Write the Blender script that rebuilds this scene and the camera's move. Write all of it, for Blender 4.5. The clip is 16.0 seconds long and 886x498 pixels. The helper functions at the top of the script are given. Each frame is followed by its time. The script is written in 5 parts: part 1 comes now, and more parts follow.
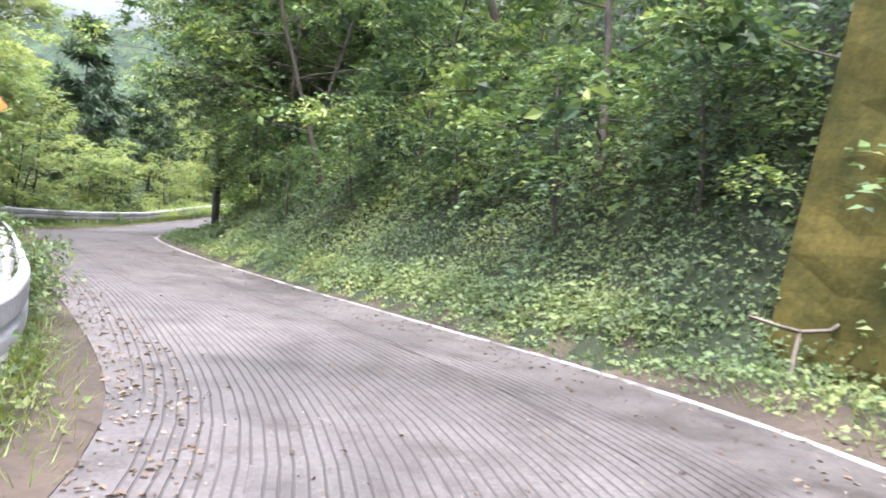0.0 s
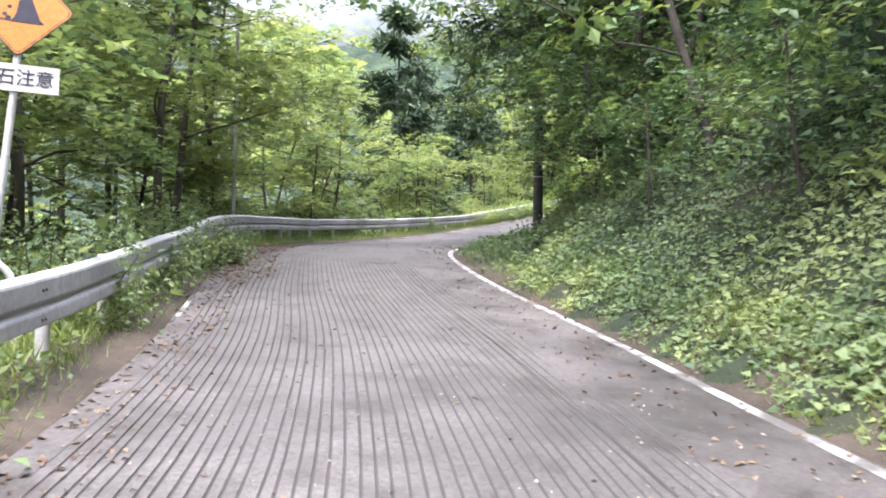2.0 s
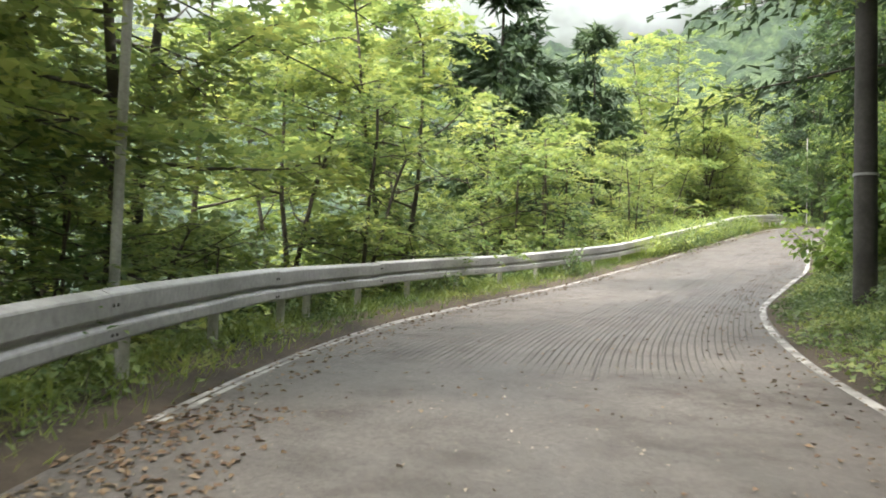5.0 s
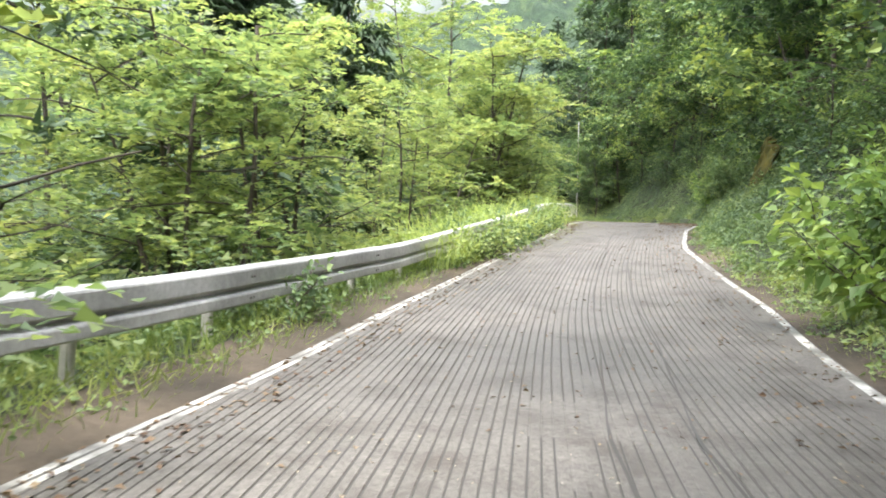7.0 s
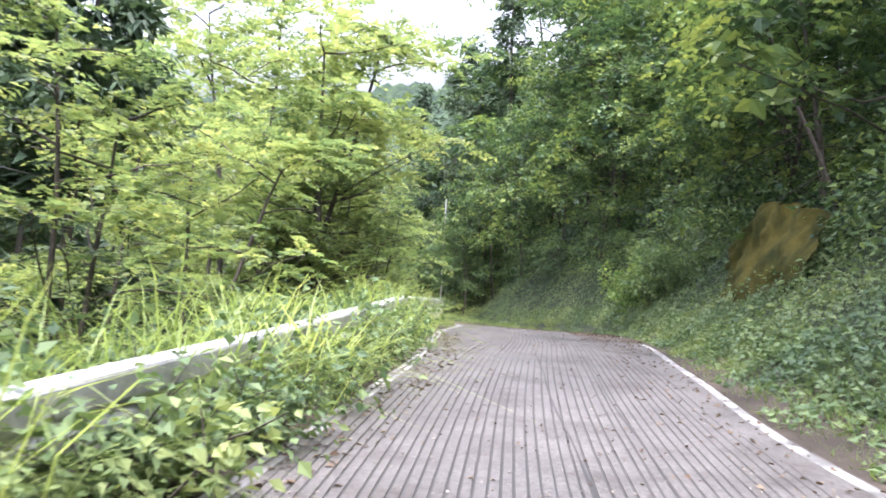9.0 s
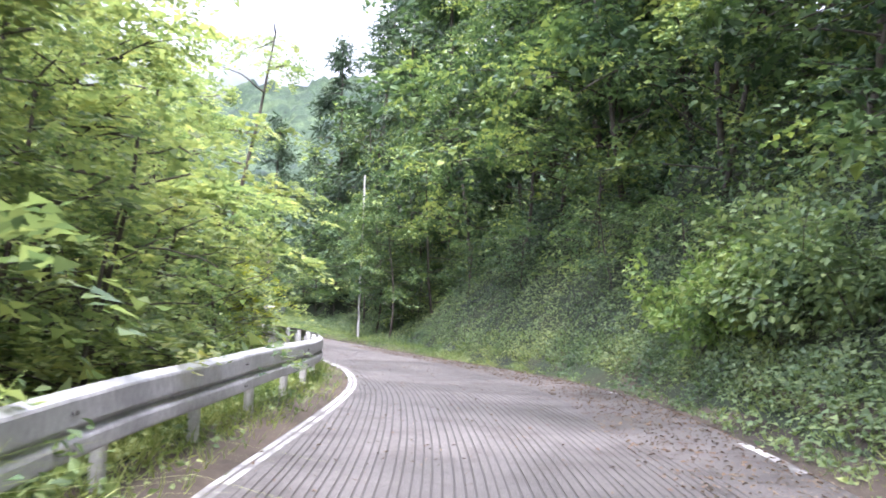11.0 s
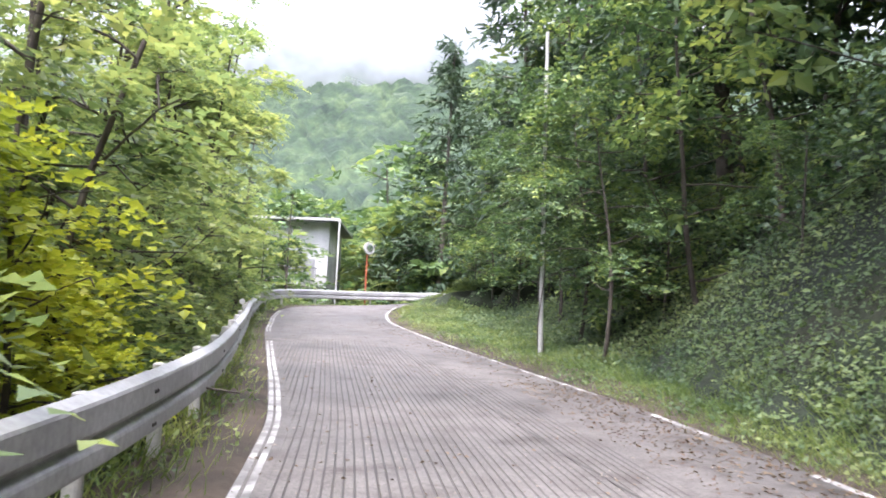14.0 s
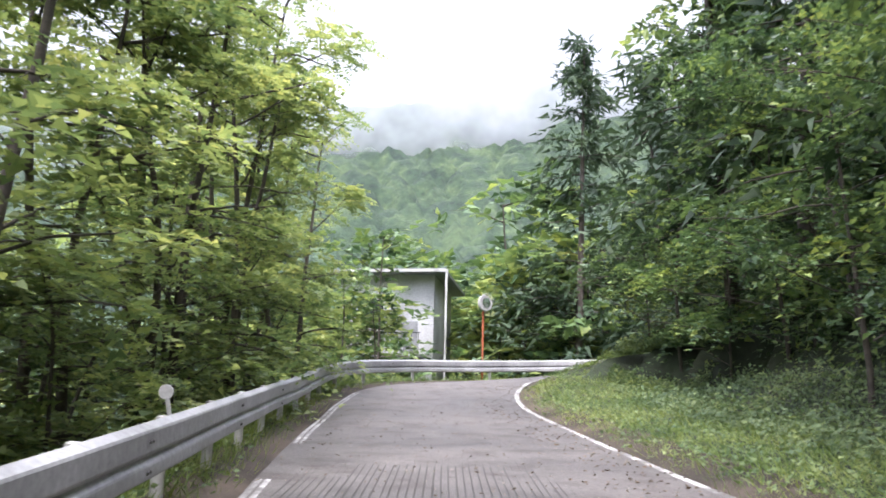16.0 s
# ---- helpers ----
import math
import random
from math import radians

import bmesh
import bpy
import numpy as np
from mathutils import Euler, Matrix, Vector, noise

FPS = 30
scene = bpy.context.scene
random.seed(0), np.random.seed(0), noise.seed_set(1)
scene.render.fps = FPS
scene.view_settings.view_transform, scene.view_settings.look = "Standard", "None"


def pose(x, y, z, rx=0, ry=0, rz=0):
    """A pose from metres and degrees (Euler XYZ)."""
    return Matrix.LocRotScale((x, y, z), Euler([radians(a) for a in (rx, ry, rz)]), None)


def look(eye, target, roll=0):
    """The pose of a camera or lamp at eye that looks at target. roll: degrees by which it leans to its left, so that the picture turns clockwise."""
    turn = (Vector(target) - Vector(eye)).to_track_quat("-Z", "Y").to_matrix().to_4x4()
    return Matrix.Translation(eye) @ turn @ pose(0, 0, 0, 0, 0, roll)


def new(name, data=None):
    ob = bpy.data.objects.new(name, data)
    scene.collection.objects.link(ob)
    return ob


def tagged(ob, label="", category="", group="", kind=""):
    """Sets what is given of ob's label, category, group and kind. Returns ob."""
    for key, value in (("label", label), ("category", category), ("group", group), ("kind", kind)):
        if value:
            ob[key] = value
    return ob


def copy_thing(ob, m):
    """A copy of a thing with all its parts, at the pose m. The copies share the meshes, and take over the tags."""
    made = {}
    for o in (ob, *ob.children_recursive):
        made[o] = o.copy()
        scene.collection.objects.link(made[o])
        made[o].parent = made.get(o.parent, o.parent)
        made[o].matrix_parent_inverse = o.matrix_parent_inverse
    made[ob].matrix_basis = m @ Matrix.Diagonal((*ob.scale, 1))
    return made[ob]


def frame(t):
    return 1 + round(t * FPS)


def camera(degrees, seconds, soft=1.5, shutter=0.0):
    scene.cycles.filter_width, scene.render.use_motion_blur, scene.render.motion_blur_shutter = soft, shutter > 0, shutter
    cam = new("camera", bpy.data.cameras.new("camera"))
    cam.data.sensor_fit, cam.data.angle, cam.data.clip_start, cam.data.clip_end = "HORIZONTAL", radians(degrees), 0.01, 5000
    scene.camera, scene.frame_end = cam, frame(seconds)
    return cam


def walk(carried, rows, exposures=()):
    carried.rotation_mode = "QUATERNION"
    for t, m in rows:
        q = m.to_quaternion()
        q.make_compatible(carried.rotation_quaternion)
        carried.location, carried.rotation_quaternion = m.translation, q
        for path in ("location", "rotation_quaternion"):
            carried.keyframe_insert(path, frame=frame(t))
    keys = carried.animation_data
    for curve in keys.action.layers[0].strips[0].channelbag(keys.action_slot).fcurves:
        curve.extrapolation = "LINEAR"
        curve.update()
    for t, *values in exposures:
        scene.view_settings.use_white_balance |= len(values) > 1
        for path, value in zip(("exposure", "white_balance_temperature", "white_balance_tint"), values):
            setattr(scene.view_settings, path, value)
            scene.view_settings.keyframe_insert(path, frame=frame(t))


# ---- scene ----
cam = camera(55.9, 16.0, soft=1.8, shutter=0.15)
PATH = [
    (0, (0.000, 0.000, 1.400), (-0.107, 1.994, 1.509), 2.28),
    (0.5, (-0.216, 2.581, 1.587), (-0.608, 4.535, 1.754), 3.21),
    (1, (-0.848, 5.158, 1.803), (-1.491, 7.042, 2.003), 3.39),
    (1.3, (-1.388, 6.616, 1.946), (-2.136, 8.462, 2.122), 2.55),
    (1.5, (-1.768, 7.575, 2.039), (-2.573, 9.400, 2.184), 2.28),
    (2, (-2.896, 9.853, 2.274), (-3.759, 11.656, 2.349), 0.85),
    (2.5, (-4.162, 12.080, 2.506), (-5.117, 13.836, 2.593), 1.28),
    (3, (-5.486, 14.305, 2.719), (-6.567, 15.984, 2.834), 1.31),
    (3.2, (-6.047, 15.190, 2.823), (-7.143, 16.859, 2.930), 0.67),
    (3.5, (-6.918, 16.529, 2.984), (-8.024, 18.192, 3.089), 1.01),
    (3.7, (-7.532, 17.447, 3.087), (-8.633, 19.114, 3.193), 0.79),
    (5.8, (-14.637, 28.579, 4.524), (-15.494, 30.384, 4.616), 2.60),
    (6, (-15.135, 29.881, 4.599), (-15.926, 31.716, 4.690), 2.52),
    (6.5, (-16.231, 33.177, 4.796), (-16.806, 35.091, 4.885), 2.34),
    (7, (-16.950, 36.321, 5.011), (-17.401, 38.267, 5.100), 1.89),
    (7.5, (-17.458, 39.490, 5.265), (-17.790, 41.459, 5.377), 2.34),
    (8, (-17.855, 42.760, 5.579), (-18.105, 44.735, 5.767), 2.95),
    (8.5, (-18.167, 45.985, 5.947), (-18.345, 47.957, 6.228), 3.06),
    (8.7, (-18.268, 47.289, 6.099), (-18.423, 49.257, 6.414), 3.34),
    (10.8, (-18.029, 62.303, 8.294), (-18.022, 64.274, 8.630), 1.37),
    (11, (-17.913, 63.762, 8.456), (-17.908, 65.735, 8.787), 1.67),
    (11.5, (-17.725, 67.394, 8.835), (-17.702, 69.371, 9.137), 0.76),
    (12, (-17.693, 70.711, 9.131), (-17.702, 72.693, 9.401), 0.46),
    (12.5, (-17.748, 73.943, 9.499), (-17.865, 75.917, 9.796), 1.19),
    (13, (-17.981, 77.034, 9.798), (-18.219, 78.995, 10.114), 1.56),
    (13.5, (-18.312, 79.928, 9.977), (-18.700, 81.866, 10.278), 2.06),
    (14, (-18.872, 82.609, 10.189), (-19.383, 84.522, 10.473), 2.35),
    (14.5, (-19.697, 85.247, 10.429), (-20.348, 87.113, 10.738), 3.22),
    (15, (-20.642, 87.981, 10.649), (-21.372, 89.807, 11.016), 3.26),
    (15.3, (-21.239, 89.629, 10.797), (-21.992, 91.437, 11.202), 2.70),
    (15.5, (-21.702, 90.725, 10.900), (-22.465, 92.525, 11.321), 2.72),
    (16, (-22.889, 93.561, 11.172), (-23.653, 95.356, 11.609), 1.45),
]
EXPOSURES = [(0.0, 2.2, 5950, 22), (1.5, 2.2, 5950, 23), (3.5, 1.75, 5950, 22), (6.0, 2.2, 7200, 5), (6.8, 2.12, 6600, 8), (7.5, 2.15, 6100, 15), (8.5, 2.1, 5900, 21), (11.0, 2.4, 5800, 25), (12.5, 2.9, 5800, 27),
             (13.5, 2.45, 6000, 24), (16.0, 1.8, 6000, 22)]
walk(cam, [(t, look(eye, target, roll)) for t, eye, target, roll in PATH], EXPOSURES)

# ---------------------------------------------------------------- light
SUN_HIGH, SUN_ROUND = radians(64), radians(176)
world = bpy.data.worlds.new("overcast_sky")
scene.world = world
world.use_nodes = True
wn, wl = world.node_tree.nodes, world.node_tree.links
wn.clear()
sky = wn.new("ShaderNodeTexSky")
sky.sky_type, sky.sun_disc = "NISHITA", False
sky.sun_elevation, sky.sun_rotation = SUN_HIGH, SUN_ROUND
sky.air_density, sky.dust_density, sky.ozone_density = 1.0, 6.0, 0.5
veil = wn.new("ShaderNodeMix")
veil.data_type = "RGBA"
veil.inputs[0].default_value = 0.75
wl.new(sky.outputs[0], veil.inputs[6])
veil.inputs[7].default_value = (8.6, 8.9, 9.3, 1)
back = wn.new("ShaderNodeBackground")
back.inputs[1].default_value = 0.17
wl.new(veil.outputs[2], back.inputs[0])
out = wn.new("ShaderNodeOutputWorld")
wl.new(back.outputs[0], out.inputs[0])
sun = new("sun", bpy.data.lights.new("sun", "SUN"))
sun.data.energy, sun.data.angle, sun.data.color = 2.2, radians(24), (1.0, 0.95, 0.86)
sun.matrix_world = look((0, 0, 60), (-40 * math.sin(SUN_ROUND), -40 * math.cos(SUN_ROUND), 60 - 40 * math.tan(SUN_HIGH)))

# ---------------------------------------------------------------- the road's line
CENTRE = [
    (0.77, -11.98, -0.85), (0.38, -5.99, -0.43), (0.0, 0.0, 0.0), (-1.10, 5.87, 0.47), (-3.69, 11.27, 1.02),
    (-6.82, 16.39, 1.57), (-10.30, 21.27, 2.24), (-13.57, 26.30, 2.93), (-15.82, 31.85, 3.31), (-17.19, 37.69, 3.72),
    (-17.95, 43.64, 4.28), (-18.38, 49.62, 5.01), (-18.38, 55.62, 5.95), (-18.08, 61.61, 6.81), (-17.72, 67.60, 7.45),
    (-17.74, 73.60, 8.06), (-18.26, 79.57, 8.55), (-19.74, 85.38, 9.04), (-21.82, 91.00, 9.53), (-24.13, 96.54, 10.11),
    (-26.45, 102.07, 10.72), (-28.76, 107.61, 11.33), (-30.95, 112.4, 11.95), (-32.05, 115.3, 12.4),
    (-32.35, 117.8, 12.78), (-31.6, 120.1, 13.08), (-29.5, 121.7, 13.3), (-25.5, 122.7, 13.5), (-19.5, 123.8, 13.8), (-8.0, 126.5, 14.4),
]


def glide(nodes, steps=24):
    """A smooth line through the nodes."""
    p = np.array(nodes, float)
    p = np.vstack([2 * p[0] - p[1], p, 2 * p[-1] - p[-2]])
    made = []
    for i in range(1, len(p) - 2):
        a, b, c, d = p[i - 1 : i + 3]
        for u in np.arange(steps) / steps:
            made.append(0.5 * (2 * b + (c - a) * u + (2 * a - 5 * b + 4 * c - d) * u * u + (3 * b - a - 3 * c + d) * u**3))
    return np.array(made + [p[-2]])


LINE = glide(CENTRE)
RUN = np.r_[0, np.cumsum(np.linalg.norm(np.diff(LINE[:, :2], axis=0), axis=1))]
END = RUN[-1]
WAY = np.gradient(LINE[:, :2], RUN, axis=0)
WAY /= np.linalg.norm(WAY, axis=1)[:, None]
# how far the painted edge lines stand to the left (+) and right (-) of that line
LEFT = [(0, 1.4), (18, 1.45), (22, 1.7), (26, 1.95), (33, 2.0), (38, 2.0), (43, 2.1), (48, 2.5), (52, 2.75), (56, 2.55), (60, 2.12),
        (64, 1.92), (68, 1.58), (72, 1.28), (77, 1.2), (82, 1.7), (86, 1.95), (90, 1.68), (94, 1.42), (99, 1.12), (104, 1.03),
        (108, 1.08), (112, 1.34), (119, 1.88), (125, 2.36), (131, 2.38), (135, 2.25), (140, 2.3), (146, 2.4), (160, 2.4)]
RIGHT = [(0, -3.8), (17, -3.65), (20, -3.45), (24, -2.95), (28, -2.78), (33, -2.76), (37, -2.65), (41, -2.7), (46, -3.1), (51, -2.95),
         (56, -2.75), (62, -3.1), (65, -3.3), (69, -2.95), (73, -2.55), (79, -2.6), (86, -2.98), (90, -3.2), (95, -3.6), (100, -3.85),
         (106, -4.05), (111, -3.9), (116, -3.32), (121, -2.74), (126, -2.31), (130, -2.08), (134, -2.15), (137, -2.2), (142, -2.2), (160, -2.4)]


def eased(pairs, s):
    a = np.array(pairs, float)
    fine = np.arange(0, 160.5, 0.5)
    v = np.interp(fine, a[:, 0], a[:, 1])
    kernel = np.hanning(9) / np.hanning(9).sum()
    v = np.convolve(np.pad(v, 4, mode="edge"), kernel, mode="valid")
    return np.interp(s, fine, v)


def left_edge(s):
    return eased(LEFT, s)


def right_edge(s):
    return eased(RIGHT, s)


def rail_off(s):
    """How far the guard rail's face stands to the left of the line."""
    return left_edge(s) + np.interp(s, [0, 22, 36, 42, 49, 54, 60, 66, 72, 80, 100, 110, 118, 130, 134, 160], [0.6, 0.7, 0.45, 0.45, 0.85, 1.05, 0.9, 0.72, 0.55, 0.5, 0.62, 0.62, 0.5, 0.5, 0.62, 0.62])


def spot(s, d, h=0.0):
    """The place s metres along the road, d to its left and h over its surface. Takes arrays too."""
    x, y, z = (np.interp(s, RUN, LINE[:, n]) for n in range(3))
    tx, ty = np.interp(s, RUN, WAY[:, 0]), np.interp(s, RUN, WAY[:, 1])
    return np.stack(np.broadcast_arrays(x - ty * d, y + tx * d, z + h), -1)


def heading(s):
    return math.atan2(-np.interp(s, RUN, WAY[:, 0]), np.interp(s, RUN, WAY[:, 1]))


def along(x, y):
    """The stretch s, the offset d and the road's height nearest to places x, y."""
    x, y = np.ravel(x), np.ravel(y)
    s, d, z = np.empty(len(x)), np.empty(len(x)), np.empty(len(x))
    thin = slice(None, None, 4)
    for i in range(0, len(x), 4000):
        part_ = slice(i, i + 4000)
        dx, dy = x[part_, None] - LINE[None, thin, 0], y[part_, None] - LINE[None, thin, 1]
        k = (dx * dx + dy * dy).argmin(1)
        tx, ty = WAY[thin][k, 0], WAY[thin][k, 1]
        gx, gy = np.take_along_axis(dx, k[:, None], 1)[:, 0], np.take_along_axis(dy, k[:, None], 1)[:, 0]
        go = gx * tx + gy * ty
        s[part_] = np.clip(RUN[thin][k] + go, 0, END)
        far = np.hypot(gx, gy)
        side = tx * gy - ty * gx
        inside = (k > 0) & (k < len(WAY[thin]) - 1)
        d[part_] = np.where(inside, side, np.where(side >= 0, far, -far))
        z[part_] = np.interp(s[part_], RUN, LINE[:, 2])
    return s, d, z


def bump(x, y, size, seed=0.0):
    """A smooth cheap roll of the land, -1 to 1."""
    x, y = x / size + seed, y / size - 1.7 * seed
    return (np.sin(1.7 * x + 1.3 * np.sin(1.1 * y)) + np.sin(1.9 * y + 1.2 * np.sin(1.3 * x + 0.7)) + 0.5 * np.sin(3.7 * x + 2.9 * y)) / 2.5


VERGE = [(0, 1.9), (19.2, 1.9), (20.4, 0.35), (34, 0.4), (39, 1.5), (48, 2.2), (57, 1.9), (66, 1.1), (76, 0.6), (90, 0.4), (105, 0.5), (110, 1.0), (116, 2.4), (122, 3.0), (132, 3.8), (142, 4.5), (160, 3.0)]


def lie(x, y):
    """The height of the land at x, y."""
    shape = np.shape(x)
    x, y = np.ravel(np.asarray(x, float)), np.ravel(np.asarray(y, float))
    s, d, z = along(x, y)
    lf, rt = left_edge(s), right_edge(s)
    out_l, out_r = d - lf, rt - d
    rail = rail_off(s) - lf
    verge = np.interp(s, *np.array(VERGE).T)
    h = np.full(len(x), -0.14)
    # valley side: a low soil shoulder up to the rail, then the drop
    a = np.clip(out_l, 0, None)
    shoulder = np.interp(a, [0.0, 0.3, 0.7], [-0.14, -0.1, 0.05])
    over = np.clip(a - rail - 0.45, 0, None)
    fall = -0.72 * np.minimum(over, 9) - 0.38 * np.clip(over - 9, 0, 30) + 0.02 * np.clip(over - 39, 0, None)
    h = np.where(out_l > 0, shoulder + fall, h)
    # hill side: verge, steep bank, hill
    b = np.clip(out_r, 0, None)
    up = np.clip(b - verge, 0, None)
    hill = np.interp(b, [0, 0.25, 0.6], [-0.11, -0.06, 0.1]) + 0.06 * np.minimum(b, verge) + np.interp(s, [84, 92, 111, 118], [0.8, 1.25, 1.25, 0.62]) * np.minimum(up, 2.0) + 1.35 * np.clip(up - 2.0, 0, 2.2) + 0.75 * np.clip(up - 4.2, 0, 22) + 0.25 * np.clip(up - 26, 0, 60)
    hill = np.where(up > 0, (hill - 0.1) * np.interp(s, [116, 134], [1, 0.5]) + 0.1, hill)
    h = np.where(out_r > 0, -0.03 + hill, h)
    rough = np.clip(np.maximum(over, up) / 4, 0, 1)
    far = np.hypot(x + 20, y - 60)
    h = h + rough * (0.35 * bump(x, y, 2.3) + 0.9 * bump(x, y, 9, 3.0)) * np.where(out_l > 0, 1, 0.7)
    # the land beyond: mountains all round
    ridge = 46 * np.clip((far - 110) / 260, 0, 1) ** 1.2 + 0.45 * np.clip(far - 120, 0, 420) * (0.72 + 0.28 * bump(x, y, 140, 5.0))
    return (z + h + ridge * np.clip((far - 100) / 60, 0, 1)).reshape(shape)


# ---------------------------------------------------------------- materials
def material(name):
    m = bpy.data.materials.new(name)
    m.use_nodes = True
    t = m.node_tree
    t.nodes.clear()
    o = t.nodes.new("ShaderNodeOutputMaterial")
    b = t.nodes.new("ShaderNodeBsdfPrincipled")
    t.links.new(b.outputs[0], o.inputs[0])
    return m, t, b, o


def noise_node(t, scale, detail=4.0, rough=0.55, coords="Object"):
    c = t.nodes.new("ShaderNodeTexCoord")
    n = t.nodes.new("ShaderNodeTexNoise")
    n.inputs["Scale"].default_value, n.inputs["Detail"].default_value, n.inputs["Roughness"].default_value = scale, detail, rough
    t.links.new(c.outputs[coords], n.inputs["Vector"])
    return n


def ramp(t, source, stops):
    r = t.nodes.new("ShaderNodeValToRGB")
    e = r.color_ramp.elements
    while len(e) < len(stops):
        e.new(0.5)
    for k, (at_, c) in zip(e, stops):
        k.position, k.color = at_, (*c, 1)
    t.links.new(source, r.inputs[0])
    return r


def mixed(t, factor, a, b, mode="MIX"):
    m = t.nodes.new("ShaderNodeMix")
    m.data_type, m.blend_type = "RGBA", mode
    for source, k in ((factor, 0), (a, 6), (b, 7)):
        if isinstance(source, (int, float)):
            m.inputs[k].default_value = source
        elif isinstance(source, tuple):
            m.inputs[k].default_value = (*source, 1)
        else:
            t.links.new(source, m.inputs[k])
    return m


def relief(t, b, height, strength, distance):
    n = t.nodes.new("ShaderNodeBump")
    n.inputs["Strength"].default_value, n.inputs["Distance"].default_value = strength, distance
    t.links.new(height, n.inputs["Height"])
    t.links.new(n.outputs[0], b.inputs["Normal"])


def worn(name, dark, light, big, fine, rough=(0.6, 0.9), bump_height=0.004, metal=0.0, low=0.35, high=0.68, gloss=0.5):
    """A surface with stains at one scale and grain at another."""
    m, t, b, o = material(name)
    n1, n2 = noise_node(t, big, 5), noise_node(t, fine, 6, 0.7)
    c1 = ramp(t, n1.outputs[0], [(low, dark), (high, light)])
    c2 = ramp(t, n2.outputs[0], [(0.3, (0.62, 0.62, 0.62)), (0.7, (1.18, 1.18, 1.18))])
    c = mixed(t, 0.75, c1.outputs[0], c2.outputs[0], "MULTIPLY")
    t.links.new(c.outputs[2], b.inputs["Base Color"])
    r = ramp(t, n1.outputs[0], [(0.3, (rough[0],) * 3), (0.7, (rough[1],) * 3)])
    t.links.new(r.outputs[0], b.inputs["Roughness"])
    b.inputs["Metallic"].default_value = metal
    b.inputs["Specular IOR Level"].default_value = gloss
    relief(t, b, n2.outputs[0], 0.5, bump_height)
    return m


def leaf_material(name, shades, glow=0.35, rough=0.45):
    """Leaves: each its own shade, some light let through."""
    m, t, b, o = material(name)
    g = t.nodes.new("ShaderNodeNewGeometry")
    n = noise_node(t, 0.45, 2)
    add = t.nodes.new("ShaderNodeMath")
    add.operation = "MULTIPLY_ADD"
    t.links.new(g.outputs["Random Per Island"], add.inputs[0])
    add.inputs[1].default_value = 0.42
    wide = t.nodes.new("ShaderNodeMath")
    wide.operation = "MULTIPLY"
    t.links.new(n.outputs[0], wide.inputs[0])
    wide.inputs[1].default_value = 1.5
    t.links.new(wide.outputs[0], add.inputs[2])
    sub = t.nodes.new("ShaderNodeMath")
    sub.operation = "SUBTRACT"
    t.links.new(add.outputs[0], sub.inputs[0])
    sub.inputs[1].default_value = 0.46
    stops = [(k / (len(shades) - 1) * 0.8 + 0.1, c) for k, c in enumerate(shades)]
    c = ramp(t, sub.outputs[0], stops)
    t.links.new(c.outputs[0], b.inputs["Base Color"])
    b.inputs["Roughness"].default_value = rough
    b.inputs["Specular IOR Level"].default_value = 0.35
    tr = t.nodes.new("ShaderNodeBsdfTranslucent")
    warm = mixed(t, 1.0, c.outputs[0], (1.2, 1.16, 0.75), "MULTIPLY")
    t.links.new(warm.outputs[2], tr.inputs[0])
    mx = t.nodes.new("ShaderNodeMixShader")
    mx.inputs[0].default_value = glow
    t.links.new(b.outputs[0], mx.inputs[1])
    t.links.new(tr.outputs[0], mx.inputs[2])
    t.links.new(mx.outputs[0], o.inputs[0])
    return m


def concrete(name):
    """Dirty concrete: wide stains, brown damp drifts and fine grit."""
    m, t, b, o = material(name)
    n1, n2, n3, n4 = noise_node(t, 0.28, 6, 0.6), noise_node(t, 24.0, 6, 0.75), noise_node(t, 1.7, 5, 0.65), noise_node(t, 90.0, 2)
    c1 = ramp(t, n1.outputs[0], [(0.32, (0.054, 0.05, 0.047)), (0.5, (0.085, 0.079, 0.075)), (0.7, (0.126, 0.118, 0.112))])
    c3 = ramp(t, n3.outputs[0], [(0.3, (0.5, 0.45, 0.41)), (0.5, (1.0, 0.99, 0.98)), (0.72, (1.25, 1.24, 1.23))])
    c2 = ramp(t, n2.outputs[0], [(0.32, (0.5, 0.49, 0.48)), (0.68, (1.35, 1.35, 1.34))])
    c4 = ramp(t, n4.outputs[0], [(0.3, (0.8, 0.8, 0.8)), (0.7, (1.15, 1.15, 1.15))])
    c = mixed(t, 1.0, c1.outputs[0], c3.outputs[0], "MULTIPLY")
    c = mixed(t, 1.0, c.outputs[2], c2.outputs[0], "MULTIPLY")
    c = mixed(t, 0.8, c.outputs[2], c4.outputs[0], "MULTIPLY")
    t.links.new(c.outputs[2], b.inputs["Base Color"])
    r = ramp(t, n1.outputs[0], [(0.3, (0.5,) * 3), (0.7, (0.85,) * 3)])
    t.links.new(r.outputs[0], b.inputs["Roughness"])
    relief(t, b, n2.outputs[0], 0.9, 0.008)
    return m


